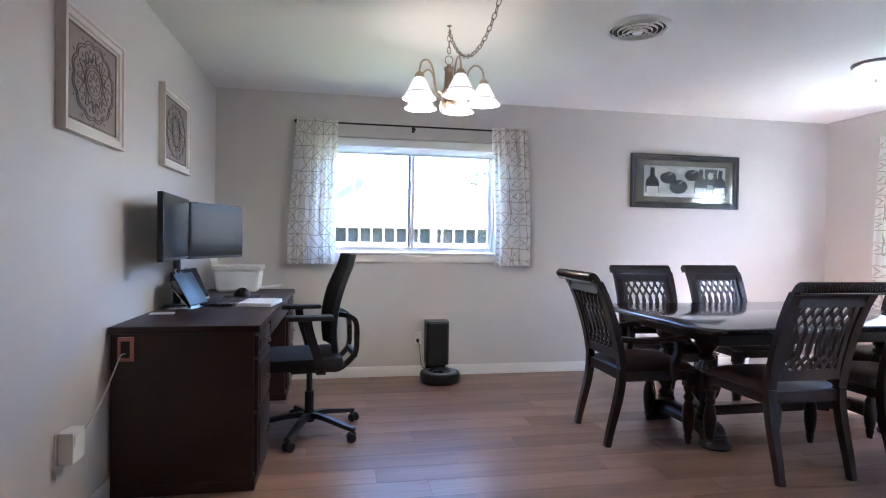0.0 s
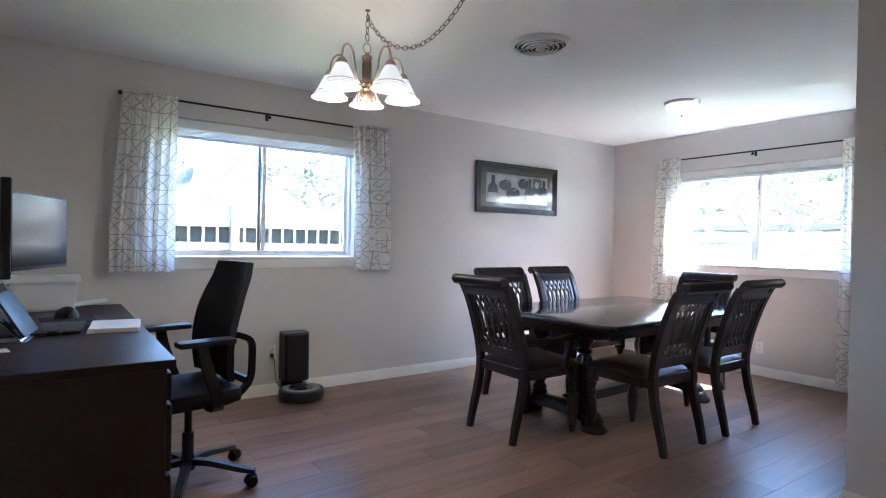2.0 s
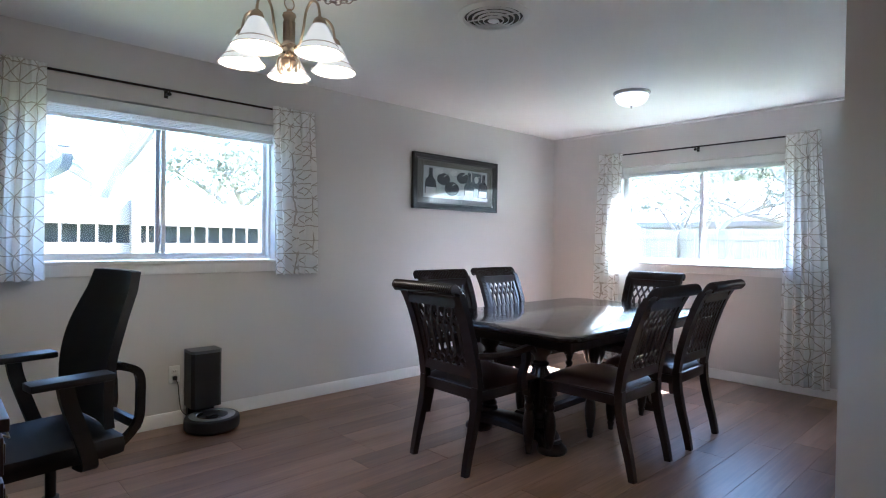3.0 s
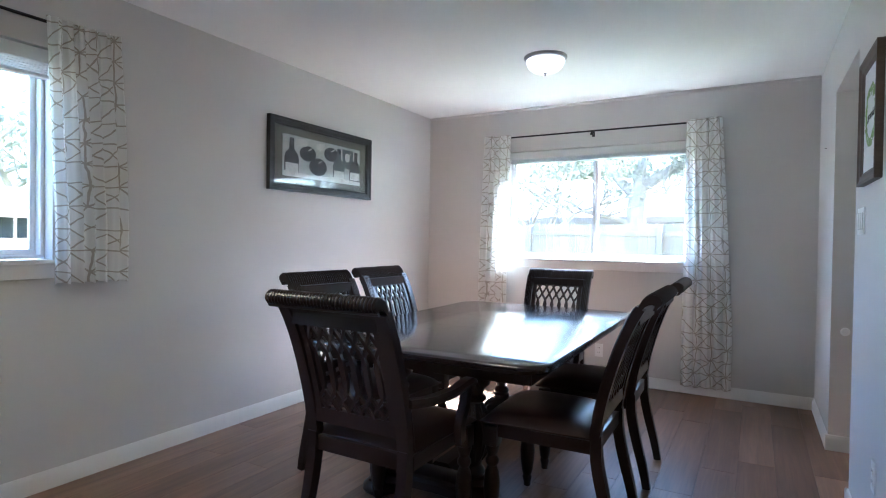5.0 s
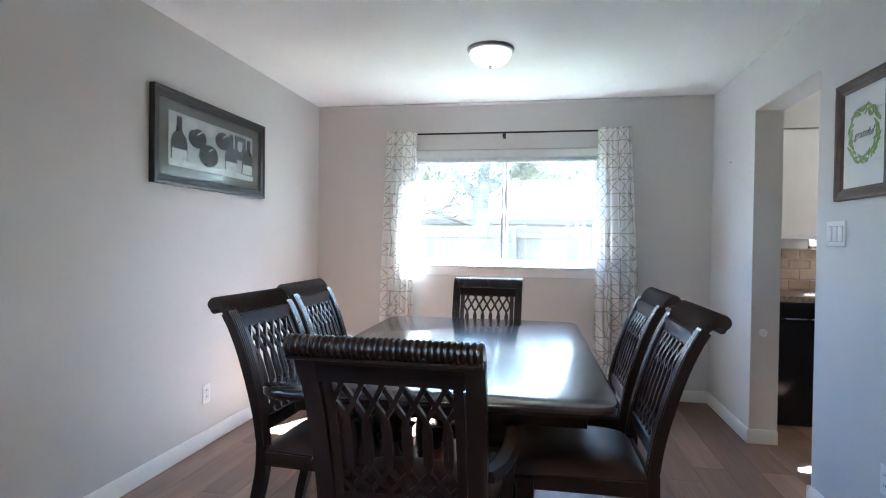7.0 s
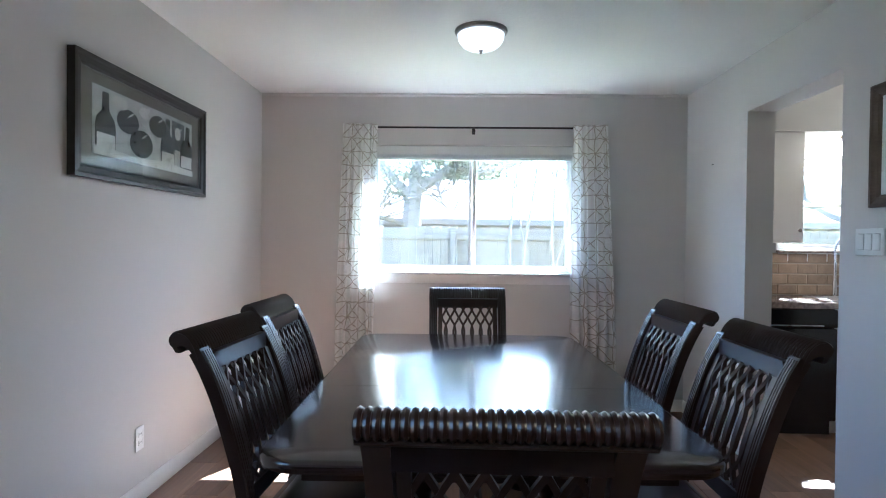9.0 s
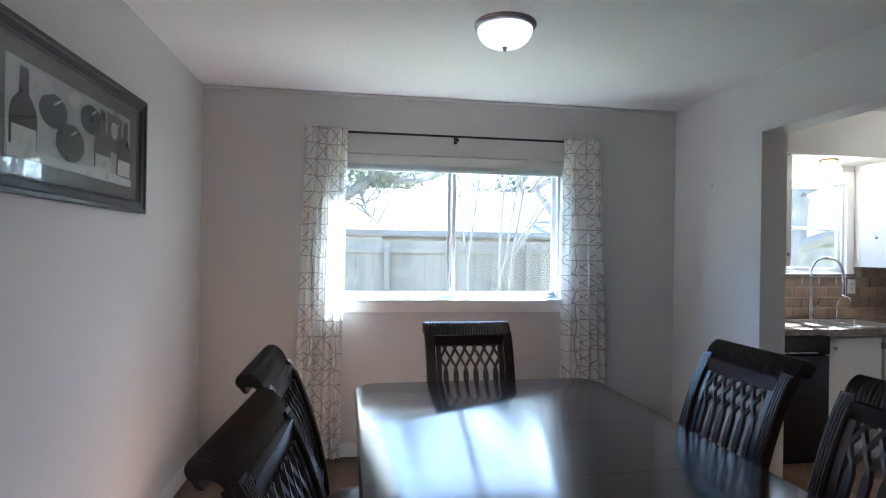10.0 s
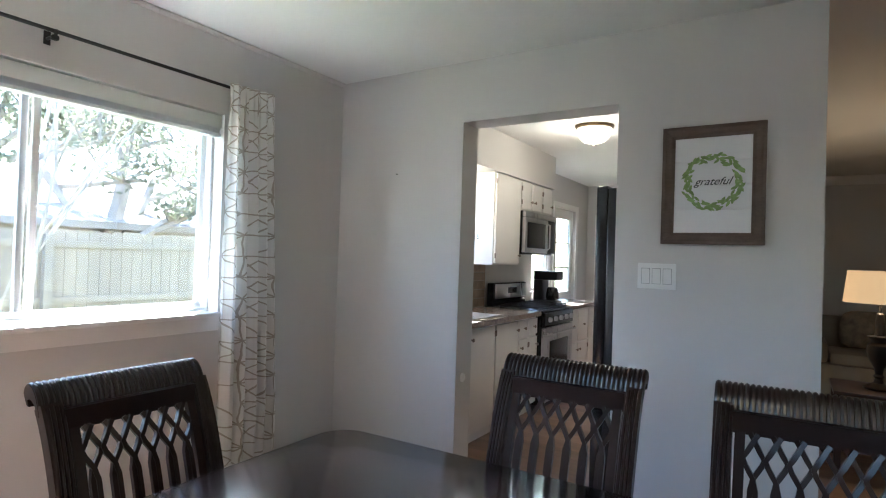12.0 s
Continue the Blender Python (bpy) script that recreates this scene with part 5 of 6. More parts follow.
def office_chair(m):
    """Faces +y."""
    t = thing("office_chair", m, "black mesh office chair with armrests on castors", "office chair")
    base = part("hub", lathe(bm_new(), [(0, 0.075), (0.035, 0.075), (0.040, 0.10), (0.034, 0.135), (0.028, 0.15), (0.028, 0.26), (0.018, 0.262), (0.018, 0.40), (0, 0.40)], 20), BLACK, t)
    for k in range(5):
        a = radians(72 * k + 9)
        turn = Matrix.Rotation(a, 4, "Z")
        part("base_leg", turned(sweep(bm_new(), smooth_path([(0.02, 0, 0.118), (0.12, 0, 0.112), (0.26, 0, 0.085), (0.335, 0, 0.074)], 10), [(-0.024, -0.014), (0.024, -0.014), (0.018, 0.012), (-0.018, 0.012)], scales=[1.1 - 0.035 * i for i in range(11)]), turn), BLACK, t)
        at = turn @ Matrix.Translation((0.33, 0, 0)) @ Matrix.Rotation(radians(40 + 60 * k), 4, "Z")
        bm = bm_new()
        lathe(bm, [(0, 0.045), (0.010, 0.045), (0.010, 0.072), (0, 0.072)], 10, at)
        box(bm, -0.016, 0.020, -0.008, 0.008, 0.030, 0.056, 0.004, at)
        caster = part("castor", bm, BLACK, t)
        for s in (-1, 1):
            part("wheel", lathe(bm_new(), [(0, -0.009), (0.024, -0.009), (0.028, -0.005), (0.028, 0.005), (0.024, 0.009), (0, 0.009)], 18, at @ pose(0.012, s * 0.018, 0.028, 90, 0, 0)), BLACK, caster)
    part("mechanism", boxed(-0.09, 0.09, -0.14, 0.12, 0.385, 0.428, 0.012), BLACK, t)
    bm = bm_new()
    box(bm, -0.235, 0.235, -0.175, 0.275, 0.4285, 0.505, 0.030)
    part("seat", bm, MESHCLOTH, t, "black fabric seat cushion")
    # backrest: a bowed mesh panel in a frame
    bm = bm_new()
    nu, nv = 12, 16
    lines = []
    for sgn in (0, 1):
        grid = []
        for j in range(nv + 1):
            v = j / nv
            z = 0.53 + 0.575 * v
            yb = -0.105 + 0.030 * math.sin(math.pi * min(1, v * 1.15)) - 0.105 * v ** 1.5
            half = 0.215 + 0.018 * math.sin(math.pi * v) - 0.035 * max(0, v - 0.6) * 2.5
            grid.append([bm.verts.new((half * (i / nu * 2 - 1), yb - 0.030 * (1 - (i / nu * 2 - 1) ** 2) - 0.034 * sgn, z)) for i in range(nu + 1)])
        lines.append(grid)
    for g in lines:
        for j in range(nv):
            for i in range(nu):
                bm.faces.new((g[j][i], g[j][i + 1], g[j + 1][i + 1], g[j + 1][i]))
    a, b = lines
    rim = lambda g: [g[0][i] for i in range(nu + 1)] + [g[j][nu] for j in range(1, nv + 1)] + [g[nv][i] for i in range(nu - 1, -1, -1)] + [g[j][0] for j in range(nv - 1, 0, -1)]
    ra, rb = rim(a), rim(b)
    for k in range(len(ra)):
        bm.faces.new((ra[k], ra[(k + 1) % len(ra)], rb[(k + 1) % len(ra)], rb[k]))
    part("backrest", bm, MESHCLOTH, t, "tall black mesh backrest")
    for s in (-1, 1):
        bm = bm_new()
        path = smooth_path([(s * 0.10, -0.13, 0.405), (s * 0.12, -0.18, 0.425), (s * 0.125, -0.255, 0.50), (s * 0.13, -0.265, 0.60), (s * 0.14, -0.255, 0.70), (s * 0.13, -0.205, 0.735), (s * 0.10, -0.165, 0.74)], 26)
        sweep(bm, path, rect(0.030, 0.026), up=Vector((1, 0, 0)))
        part("back_support", bm, SATIN, t)
        part("arm_post", sweep(bm_new(), smooth_path([(s * 0.16, -0.04, 0.415), (s * 0.255, -0.04, 0.43), (s * 0.285, -0.02, 0.50), (s * 0.285, 0.03, 0.66), (s * 0.283, 0.045, 0.735)], 18), rect(0.028, 0.048), up=Vector((0, 1, 0))), BLACK, t)
        part("arm_pad", boxed(s * 0.283 - 0.045, s * 0.283 + 0.045, -0.10, 0.155, 0.734, 0.762, 0.011), BLACK, t)
    part("back_bar", boxed(-0.13, 0.13, -0.272, -0.245, 0.475, 0.515, 0.008), BLACK, t)
    return t


office_chair(pose(0.745, 4.600, 0, 0, 0, 99))


# ---- kitchen ----
def knob(bm, x, y, z):
    return lathe(bm, [(0, 0), (0.006, 0), (0.005, 0.010), (0.013, 0.016), (0.014, 0.021), (0.009, 0.026), (0, 0.027)], 14, pose(x, y, z, 0, -90, 0))


def cabinet(y0, y1, z0, z1, x0, x1, doors, label, drawers=0.0, knob_low=False, kick=0.0):
    """A cabinet whose doors face -x; drawers: height of a drawer row above the doors."""
    t = thing("cabinet", pose(x1, (y0 + y1) / 2, z0), label, "cabinet", "kitchen cabinets")
    w, d, h = (y1 - y0) / 2, x1 - x0, z1 - z0
    part("body", boxed(-d + 0.020, -0.002, -w + 0.001, w - 0.001, kick, h, 0.002), CABINET, t)
    if kick:
        part("toe_kick", boxed(-d + 0.07, -0.01, -w + 0.003, w - 0.003, 0.0, kick - 0.0005), CABINET, t)
    step = 2 * w / doors
    for k in range(doors):
        a, b = -w + k * step + 0.012, -w + (k + 1) * step - 0.012
        spans = [(kick + 0.018, h - drawers - 0.018, "door")] + ([(h - drawers + 0.004, h - 0.018, "drawer")] if drawers else [])
        for lo, hi, name in spans:
            front = part(name, boxed(-d, -d + 0.0195, a, b, lo, hi, 0.004), CABINET, t)
            side = a + 0.030 if k % 2 == 0 or doors == 1 else b - 0.030
            at = ((a + b) / 2, (lo + hi) / 2) if name == "drawer" else (side, lo + 0.07 if knob_low else hi - 0.07)
            part("knob", knob(bm_new(), -d + 0.0005, *at), BRONZE, front, "dark metal knob")
            if name == "door":
                for z in (lo + 0.06, hi - 0.06):
                    part("hinge", boxed(-d - 0.003, -d + 0.004, (b if side < (a + b) / 2 else a) - 0.007, (b if side < (a + b) / 2 else a) + 0.007, z - 0.022, z + 0.022, 0.001), BRONZE, front)
    return t


WHITEUP = "white painted wall cabinet with flush doors"
WHITELOW = "white painted base cabinet under granite counter"
cabinet(1.94, 2.488, 1.315, 2.105, 5.475, KEAST, 1, WHITEUP + " beside the window", knob_low=True)
cupboard = cabinet(0.58, 1.09, 1.315, 2.105, 5.475, KEAST, 1, WHITEUP + " beside the window", knob_low=True)
cabinet(-0.19, 0.575, 1.825, 2.105, 5.475, KEAST, 3, WHITEUP + " over the microwave", knob_low=True)
cabinet(0.98, 1.835, 0.0, 0.869, 5.28, KEAST, 2, WHITELOW + " at the sink", kick=0.09)
cabinet(0.57, 0.978, 0.0, 0.869, 5.28, KEAST, 2, WHITELOW + " with drawers", drawers=0.16, kick=0.09)
cabinet(-1.22, -0.20, 0.0, 0.869, 5.28, KEAST, 3, WHITELOW + " with drawers", drawers=0.35, kick=0.09)
hook = thing("towel_hook", pose(5.64, 1.0893, 1.56), "small chrome double hook on the cabinet side", "hook")
part("plate", boxed(-0.012, 0.012, -0.0005, 0.004, -0.03, 0.03, 0.002), CHROME, hook)
part("prong", sweep(bm_new(), smooth_path([(0, 0.003, 0.015), (0, 0.025, 0.008), (0, 0.035, 0.022)], 8), circle(0.004, 7), up=Vector((1, 0, 0))), CHROME, hook)
part("prong", sweep(bm_new(), smooth_path([(0, 0.003, -0.012), (0, 0.022, -0.024), (0, 0.028, -0.010)], 8), circle(0.004, 7), up=Vector((1, 0, 0))), CHROME, hook)

washer = thing("dishwasher", pose(KEAST, 2.14, 0), "black built-in dishwasher under the counter", "dishwasher")
part("body", boxed(-0.55, -0.01, -0.298, 0.298, 0.10, 0.866, 0.004), GLOSSBLACK, washer)
part("door", boxed(-0.585, -0.5505, -0.297, 0.297, 0.11, 0.735, 0.008), GLOSSBLACK, washer)
part("control_panel", boxed(-0.590, -0.5505, -0.297, 0.297, 0.740, 0.864, 0.012), GLOSSBLACK, washer)
part("handle", boxed(-0.594, -0.5905, -0.20, 0.20, 0.752, 0.760, 0.001), SILVER, washer)
part("kick_plate", boxed(-0.52, -0.02, -0.296, 0.296, 0.0, 0.0995), GLOSSBLACK, washer)

counter = thing("countertop", pose(0, 0, 0), "brown speckled granite kitchen countertop with a sink", "countertop")
bm = bm_new()
for a in ((5.25, 5.8385, 0.572, 1.19), (5.25, 5.8385, 1.79, 2.4885), (5.25, 5.33, 1.19, 1.79), (5.72, 5.8385, 1.19, 1.79)):
    box(bm, *a, 0.870, 0.910)
bmesh.ops.remove_doubles(bm, verts=bm.verts, dist=1e-5)
part("slab", bm, GRANITE, counter)
part("slab", boxed(5.25, 5.8385, -1.22, -0.198, 0.870, 0.910, 0.004), GRANITE, counter)
sink = thing("sink", pose(5.525, 1.49, 0.910), "stainless steel double kitchen sink set in the counter", "sink")
bm = bm_new()
for y0, y1 in ((-0.285, -0.015), (0.015, 0.285)):
    pts = [(-0.18, y0), (0.18, y0), (0.18, y1), (-0.18, y1)]
    top = [bm.verts.new((x, y, 0.002)) for x, y in pts]
    low = [bm.verts.new((x * 0.92, y + (0.012 if y < (y0 + y1) / 2 else -0.012), -0.035)) for x, y in pts]
    for k in range(4):
        bm.faces.new((top[k], top[(k + 1) % 4], low[(k + 1) % 4], low[k]))
    bm.faces.new(low)
part("basin", bm, STEEL, sink)
bm = bm_new()
for a in ((-0.205, -0.18, -0.305, 0.305), (0.18, 0.205, -0.305, 0.305), (-0.18, 0.18, -0.305, -0.285), (-0.18, 0.18, 0.285, 0.305), (-0.18, 0.18, -0.015, 0.015)):
    box(bm, *a, 0.0005, 0.005)
part("rim", bm, STEEL, sink)
faucet = thing("faucet", pose(5.765, 1.53, 0.910), "tall chrome spring-neck kitchen faucet at the sink", "faucet")
part("base", lathe(bm_new(), [(0, 0), (0.028, 0), (0.028, 0.006), (0.019, 0.012), (0.017, 0.11), (0.013, 0.12), (0.013, 0.26), (0, 0.26)], 20), CHROME, faucet)
neck = smooth_path([(0, 0, 0.25), (0, 0, 0.36), (-0.025, -0.02, 0.44), (-0.085, -0.055, 0.475), (-0.15, -0.095, 0.44), (-0.175, -0.11, 0.36), (-0.177, -0.112, 0.30)], 40)
bm = bm_new()
sweep(bm, neck, circle(0.008, 8), up=Vector((1, 0.5, 0)))
part("neck", bm, CHROME, faucet)
coil = []
for k in range(300):
    q = k / 299 * (len(neck) - 1)
    i = min(int(q), len(neck) - 2)
    p = neck[i].lerp(neck[i + 1], q - i)
    d = (neck[i + 1] - neck[i]).normalized()
    u = d.cross(Vector((0.5, -0.8, 0.1))).normalized()
    coil.append(p + (u * math.cos(k * 0.75) + d.cross(u) * math.sin(k * 0.75)) * 0.0115)
part("spring", sweep(bm_new(), coil, circle(0.0022, 4), up=Vector((0.3, 0.2, 1))), CHROME, faucet)
part("spray_head", lathe(bm_new(), [(0, 0), (0.016, 0), (0.020, 0.02), (0.017, 0.07), (0.012, 0.11), (0, 0.11)], 18, pose(-0.177, -0.112, 0.195)), CHROME, faucet)
part("lever", sweep(bm_new(), [(0, -0.016, 0.075), (0, -0.045, 0.09), (-0.005, -0.075, 0.16)], circle(0.0055, 8)), CHROME, faucet)
tap = thing("soap_tap", pose(5.765, 1.30, 0.910), "small curved chrome water tap beside the sink", "tap")
part("spout", sweep(bm_new(), smooth_path([(0, 0, 0), (0, 0, 0.10), (-0.02, -0.01, 0.16), (-0.06, -0.03, 0.175), (-0.085, -0.04, 0.14)], 24), circle(0.007, 8), up=Vector((1, 0.5, 0))), CHROME, tap)
part("base", lathe(bm_new(), [(0, 0), (0.018, 0), (0.016, 0.03), (0, 0.03)], 14), CHROME, tap)

globe = thing("globe_light", pose(5.605, 1.540, 2.105), "lit white glass globe light under the soffit", "ceiling light")
part("collar", lathe(bm_new(), [(0, 0), (0.062, 0), (0.066, -0.010), (0.050, -0.024), (0, -0.024)], 24), ANTIQUE, globe)
part("glass_globe", lathe(bm_new(), [(0.042, -0.024)] + [(0.080 * math.cos(a), -0.094 - 0.074 * math.sin(a)) for a in [radians(-62 + 14 * k) for k in range(11)]] + [(0, -0.168)], 28), GLOBEGLASS, globe, "glowing white glass globe")

# backsplash
splash = structure("backsplash", boxed(KEAST - 0.008, KEAST - 0.001, 0.573, 2.4875, 0.911, 1.2385), GROUT, "tumbled tan stone tile backsplash", "backsplash")
splash2 = structure("backsplash_upper", boxed(KEAST - 0.008, KEAST - 0.001, 0.573, 1.098, 1.2390, 1.314), GROUT, "tumbled tan stone tile backsplash beside the window", "backsplash")
structure("window_ledge", boxed(KEAST - 0.045, KEAST - 0.0005, 1.10, 1.935, 1.2392, 1.257, 0.004), GRANITE, "granite ledge under the kitchen window", "window sill")
structure("window_casing", wall_along(bm_new(), "y", 1.10, 1.935, KEAST - 0.018, KEAST - 0.0005, 1.2575, 2.06, [(1.165, 1.915, 1.2575, 1.965)]), TRIM, "white painted casing round the kitchen window", "trim")

cover = wall_plate(pose(KEAST - 0.0165, 1.12, 1.16, 0, 0, -90), 1, "outlet", "white wall outlet on the tiled backsplash")

micro = thing("microwave", pose(KEAST, 0.187, 1.42), "stainless steel microwave hung over the range", "microwave")
part("body", boxed(-0.37, -0.002, -0.375, 0.375, 0, 0.402, 0.004), GLOSSBLACK, micro)
part("door", boxed(-0.405, -0.3705, -0.185, 0.374, 0.015, 0.345, 0.006), STEEL, micro)
part("door_glass", boxed(-0.4085, -0.4052, -0.11, 0.325, 0.06, 0.30, 0.002), GLOSSBLACK, micro)
part("vent_grille", boxed(-0.405, -0.3705, -0.374, 0.374, 0.350, 0.400, 0.006), STEEL, micro)
part("keypad", boxed(-0.404, -0.3705, -0.374, -0.19, 0.015, 0.345, 0.004), GLOSSBLACK, micro)
part("handle", sweep(bm_new(), [(-0.405, -0.155, 0.05), (-0.435, -0.155, 0.065), (-0.435, -0.155, 0.295), (-0.405, -0.155, 0.31)], circle(0.009, 8), up=Vector((0, 1, 0))), STEEL, micro)

stove = thing("gas_range", pose(KEAST, 0.187, 0), "stainless steel gas range with black cooktop", "range")
part("body", boxed(-0.59, -0.005, -0.378, 0.378, 0.06, 0.895, 0.003), GLOSSBLACK, stove)
part("foot_panel", boxed(-0.55, -0.02, -0.37, 0.37, 0.0, 0.0595), BLACK, stove)
part("drawer", boxed(-0.615, -0.5905, -0.376, 0.376, 0.075, 0.225, 0.006), STEEL, stove)
oven = part("oven_door", boxed(-0.620, -0.5905, -0.376, 0.376, 0.235, 0.755, 0.008), STEEL, stove)
part("oven_glass", boxed(-0.6235, -0.6203, -0.24, 0.24, 0.35, 0.63, 0.002), GLOSSBLACK, oven)
part("handle", sweep(bm_new(), [(-0.620, -0.32, 0.70), (-0.665, -0.31, 0.705), (-0.665, 0.31, 0.705), (-0.620, 0.32, 0.70)], circle(0.011, 8)), STEEL, oven)
part("control_front", boxed(-0.625, -0.5905, -0.376, 0.376, 0.765, 0.893, 0.012), GLOSSBLACK, stove)
for k in range(5):
    part("knob", lathe(bm_new(), [(0, 0), (0.024, 0), (0.022, 0.022), (0.016, 0.028), (0, 0.028)], 16, pose(-0.6255, -0.28 + 0.14 * k, 0.83, 0, -90, 0)), STEEL, stove)
part("cooktop", boxed(-0.600, -0.10, -0.376, 0.376, 0.8955, 0.912, 0.005), GLOSSBLACK, stove)
for k in range(3):
    bm = bm_new()
    y = -0.245 + 0.245 * k
    for q in (-0.10, 0.0, 0.10):
        box(bm, -0.56, -0.15, y + q - 0.006, y + q + 0.006, 0.928, 0.942)
    for x in (-0.55, -0.355, -0.16):
        box(bm, x - 0.006, x + 0.006, y - 0.115, y + 0.115, 0.9125, 0.9275)
    part("grate", bm, IRON, stove)
back = part("back_panel", turned(boxed(-0.10, -0.03, -0.376, 0.376, 0.913, 1.135, 0.010), pose(0, 0, 0)), GLOSSBLACK, stove)
part("back_trim", turned(boxed(-0.118, -0.1005, -0.35, 0.35, 0.985, 1.125, 0.006), pose(0, 0, 0)), STEEL, back)
part("clock", boxed(-0.1205, -0.1183, -0.10, 0.10, 1.03, 1.09, 0.001), GLOSSBLACK, back)

coffee = thing("coffee_maker", pose(5.56, -0.36, 0.911), "black coffee maker on the counter beside the range", "coffee maker")
part("base", boxed(-0.13, 0.13, -0.09, 0.09, 0, 0.035, 0.008), BLACK, coffee)
part("column", boxed(0.03, 0.13, -0.09, 0.09, 0.0352, 0.25, 0.006), BLACK, coffee)
part("head", boxed(-0.13, 0.13, -0.092, 0.092, 0.2502, 0.345, 0.012), BLACK, coffee)
part("carafe", lathe(bm_new(), [(0, 0.036), (0.062, 0.036), (0.070, 0.08), (0.060, 0.15), (0.045, 0.175), (0, 0.175)], 22, pose(-0.05, 0, 0)), GLOSSBLACK, coffee)

fridge = thing("refrigerator", pose(3.53, 1.965, 0), "tall black refrigerator just inside the kitchen", "refrigerator")
part("body", boxed(0, 0.635, -0.44, 0.44, 0.02, 1.75, 0.006), GLOSSBLACK, fridge)
for a, b in ((-0.438, -0.003), (0.003, 0.438)):
    part("door", boxed(0.6355, 0.695, a, b, 0.62, 1.765, 0.012), GLOSSBLACK, fridge)
part("freezer_door", boxed(0.6355, 0.695, -0.438, 0.438, 0.05, 0.610, 0.012), GLOSSBLACK, fridge)
part("foot_grille", boxed(0.02, 0.62, -0.42, 0.42, 0.0, 0.0195), BLACK, fridge)

grille = thing("ceiling_register", pose(4.60, 1.45, 2.44), "white metal air register on the kitchen ceiling", "air vent")
part("frame", wall_along(bm_new(), "x", -0.17, 0.17, -0.09, 0.09, -0.012, -0.0005, []), ANTIQUE, grille)
for k in range(5):
    part("slat", turned(boxed(-0.15, 0.15, -0.011, 0.011, -0.001, 0.001), pose(0, -0.06 + 0.03 * k, -0.017, 35, 0, 0)), TRIM, grille)

gdoor = thing("door_1", pose(KEAST, -1.98, 0.05), "white kitchen door with a tall glazed window", "door", kind="structure")
bm = bm_new()
wall_along(bm, "y", 0.005, 0.725, 0.03, 0.07, 0.0, 1.975, [(0.10, 0.63, 0.92, 1.86)])
part("leaf", bm, TRIM, gdoor)
for k in range(3):
    pane = part("pane", boxed(0.048, 0.052, 0.102, 0.628, 0.922 + 0.313 * k, 0.922 + 0.313 * (k + 1) - 0.002), GLASS, gdoor)
    pane.visible_shadow = False
for k in (1, 2):
    part("glazing_bar", boxed(0.036, 0.066, 0.1002, 0.6298, 0.913 + 0.313 * k, 0.930 + 0.313 * k), TRIM, gdoor)
structure("door_casing", wall_along(bm_new(), "y", -2.06, -1.17, KEAST - 0.018, KEAST - 0.0005, 0.0, 2.10, [(-1.985, -1.245, 0.0, 2.03)]), TRIM, "white casing round the kitchen door", "trim")
sdoor = thing("door_2", pose(4.92, -2.5, 0), "closed white panel door at the kitchen's end", "door", kind="structure")
part("leaf", boxed(0.02, 0.80, 0.001, 0.030, 0.005, 2.03, 0.003), TRIM, sdoor)
for z0, z1 in ((0.20, 0.92), (1.05, 1.88)):
    for a, b in ((0.12, 0.37), (0.45, 0.70)):
        part("panel", boxed(a, b, 0.0302, 0.036, z0, z1, 0.004), TRIM, sdoor)
part("door_knob", lathe(bm_new(), [(0, 0), (0.010, 0), (0.010, 0.03), (0.026, 0.045), (0.026, 0.06), (0, 0.066)], 18, pose(0.74, 0.030, 0.98, -90, 0, 0)), ANTIQUE, sdoor)

# ---- living room corner ----
end_table = thing("end_table", pose(2.835, 0.375, 0), "dark wooden end table carrying a lamp", "end table")
part("tabletop", boxed(-0.27, 0.27, -0.27, 0.27, 0.525, 0.550, 0.006), ESPRESSO, end_table)
part("shelf", boxed(-0.24, 0.24, -0.24, 0.24, 0.15, 0.17, 0.003), ESPRESSO, end_table)
for sx in (-1, 1):
    for sy in (-1, 1):
        part("leg", boxed(sx * 0.24 - 0.02, sx * 0.24 + 0.02, sy * 0.24 - 0.02, sy * 0.24 + 0.02, 0.0, 0.5245, 0.003), ESPRESSO, end_table)
table_lamp = thing("table_lamp", pose(2.835, 0.375, 0.550), "dark urn table lamp with a lit beige shade", "table lamp")
part("base", lathe(bm_new(), [(0, 0.0005), (0.085, 0.0005), (0.088, 0.015), (0.060, 0.030), (0.030, 0.045), (0.022, 0.075), (0.034, 0.09), (0.022, 0.105), (0.030, 0.15), (0.062, 0.21), (0.075, 0.27), (0.070, 0.305), (0.048, 0.325), (0.050, 0.34), (0.072, 0.365), (0.030, 0.372), (0.027, 0.46), (0.022, 0.52), (0.010, 0.53), (0.008, 0.60), (0, 0.60)], 26), IRON, table_lamp, "dark bronze urn-shaped foot")
part("shade", lathe(bm_new(), [(0.215, 0.597), (0.190, 0.820), (0.187, 0.820), (0.212, 0.597)], 40), LAMPSHADE, table_lamp, "glowing beige drum shade")

sofa = thing("sofa", pose(2.25, -1.95, 0), "beige upholstered sofa against the far wall", "sofa")
part("base", boxed(-1.0, 1.0, -0.45, 0.40, 0.06, 0.42, 0.04), SOFA, sofa)
part("back", boxed(-1.0, 1.0, -0.47, -0.22, 0.4205, 0.86, 0.07), SOFA, sofa)
for s in (-1, 1):
    part("arm", boxed(s * 0.89 - 0.11, s * 0.89 + 0.11, -0.215, 0.40, 0.4205, 0.64, 0.06), SOFA, sofa)
for s in (-0.39, 0.39):
    part("seat_cushion", boxed(s - 0.385, s + 0.385, -0.21, 0.42, 0.4205, 0.54, 0.045), SOFA, sofa)
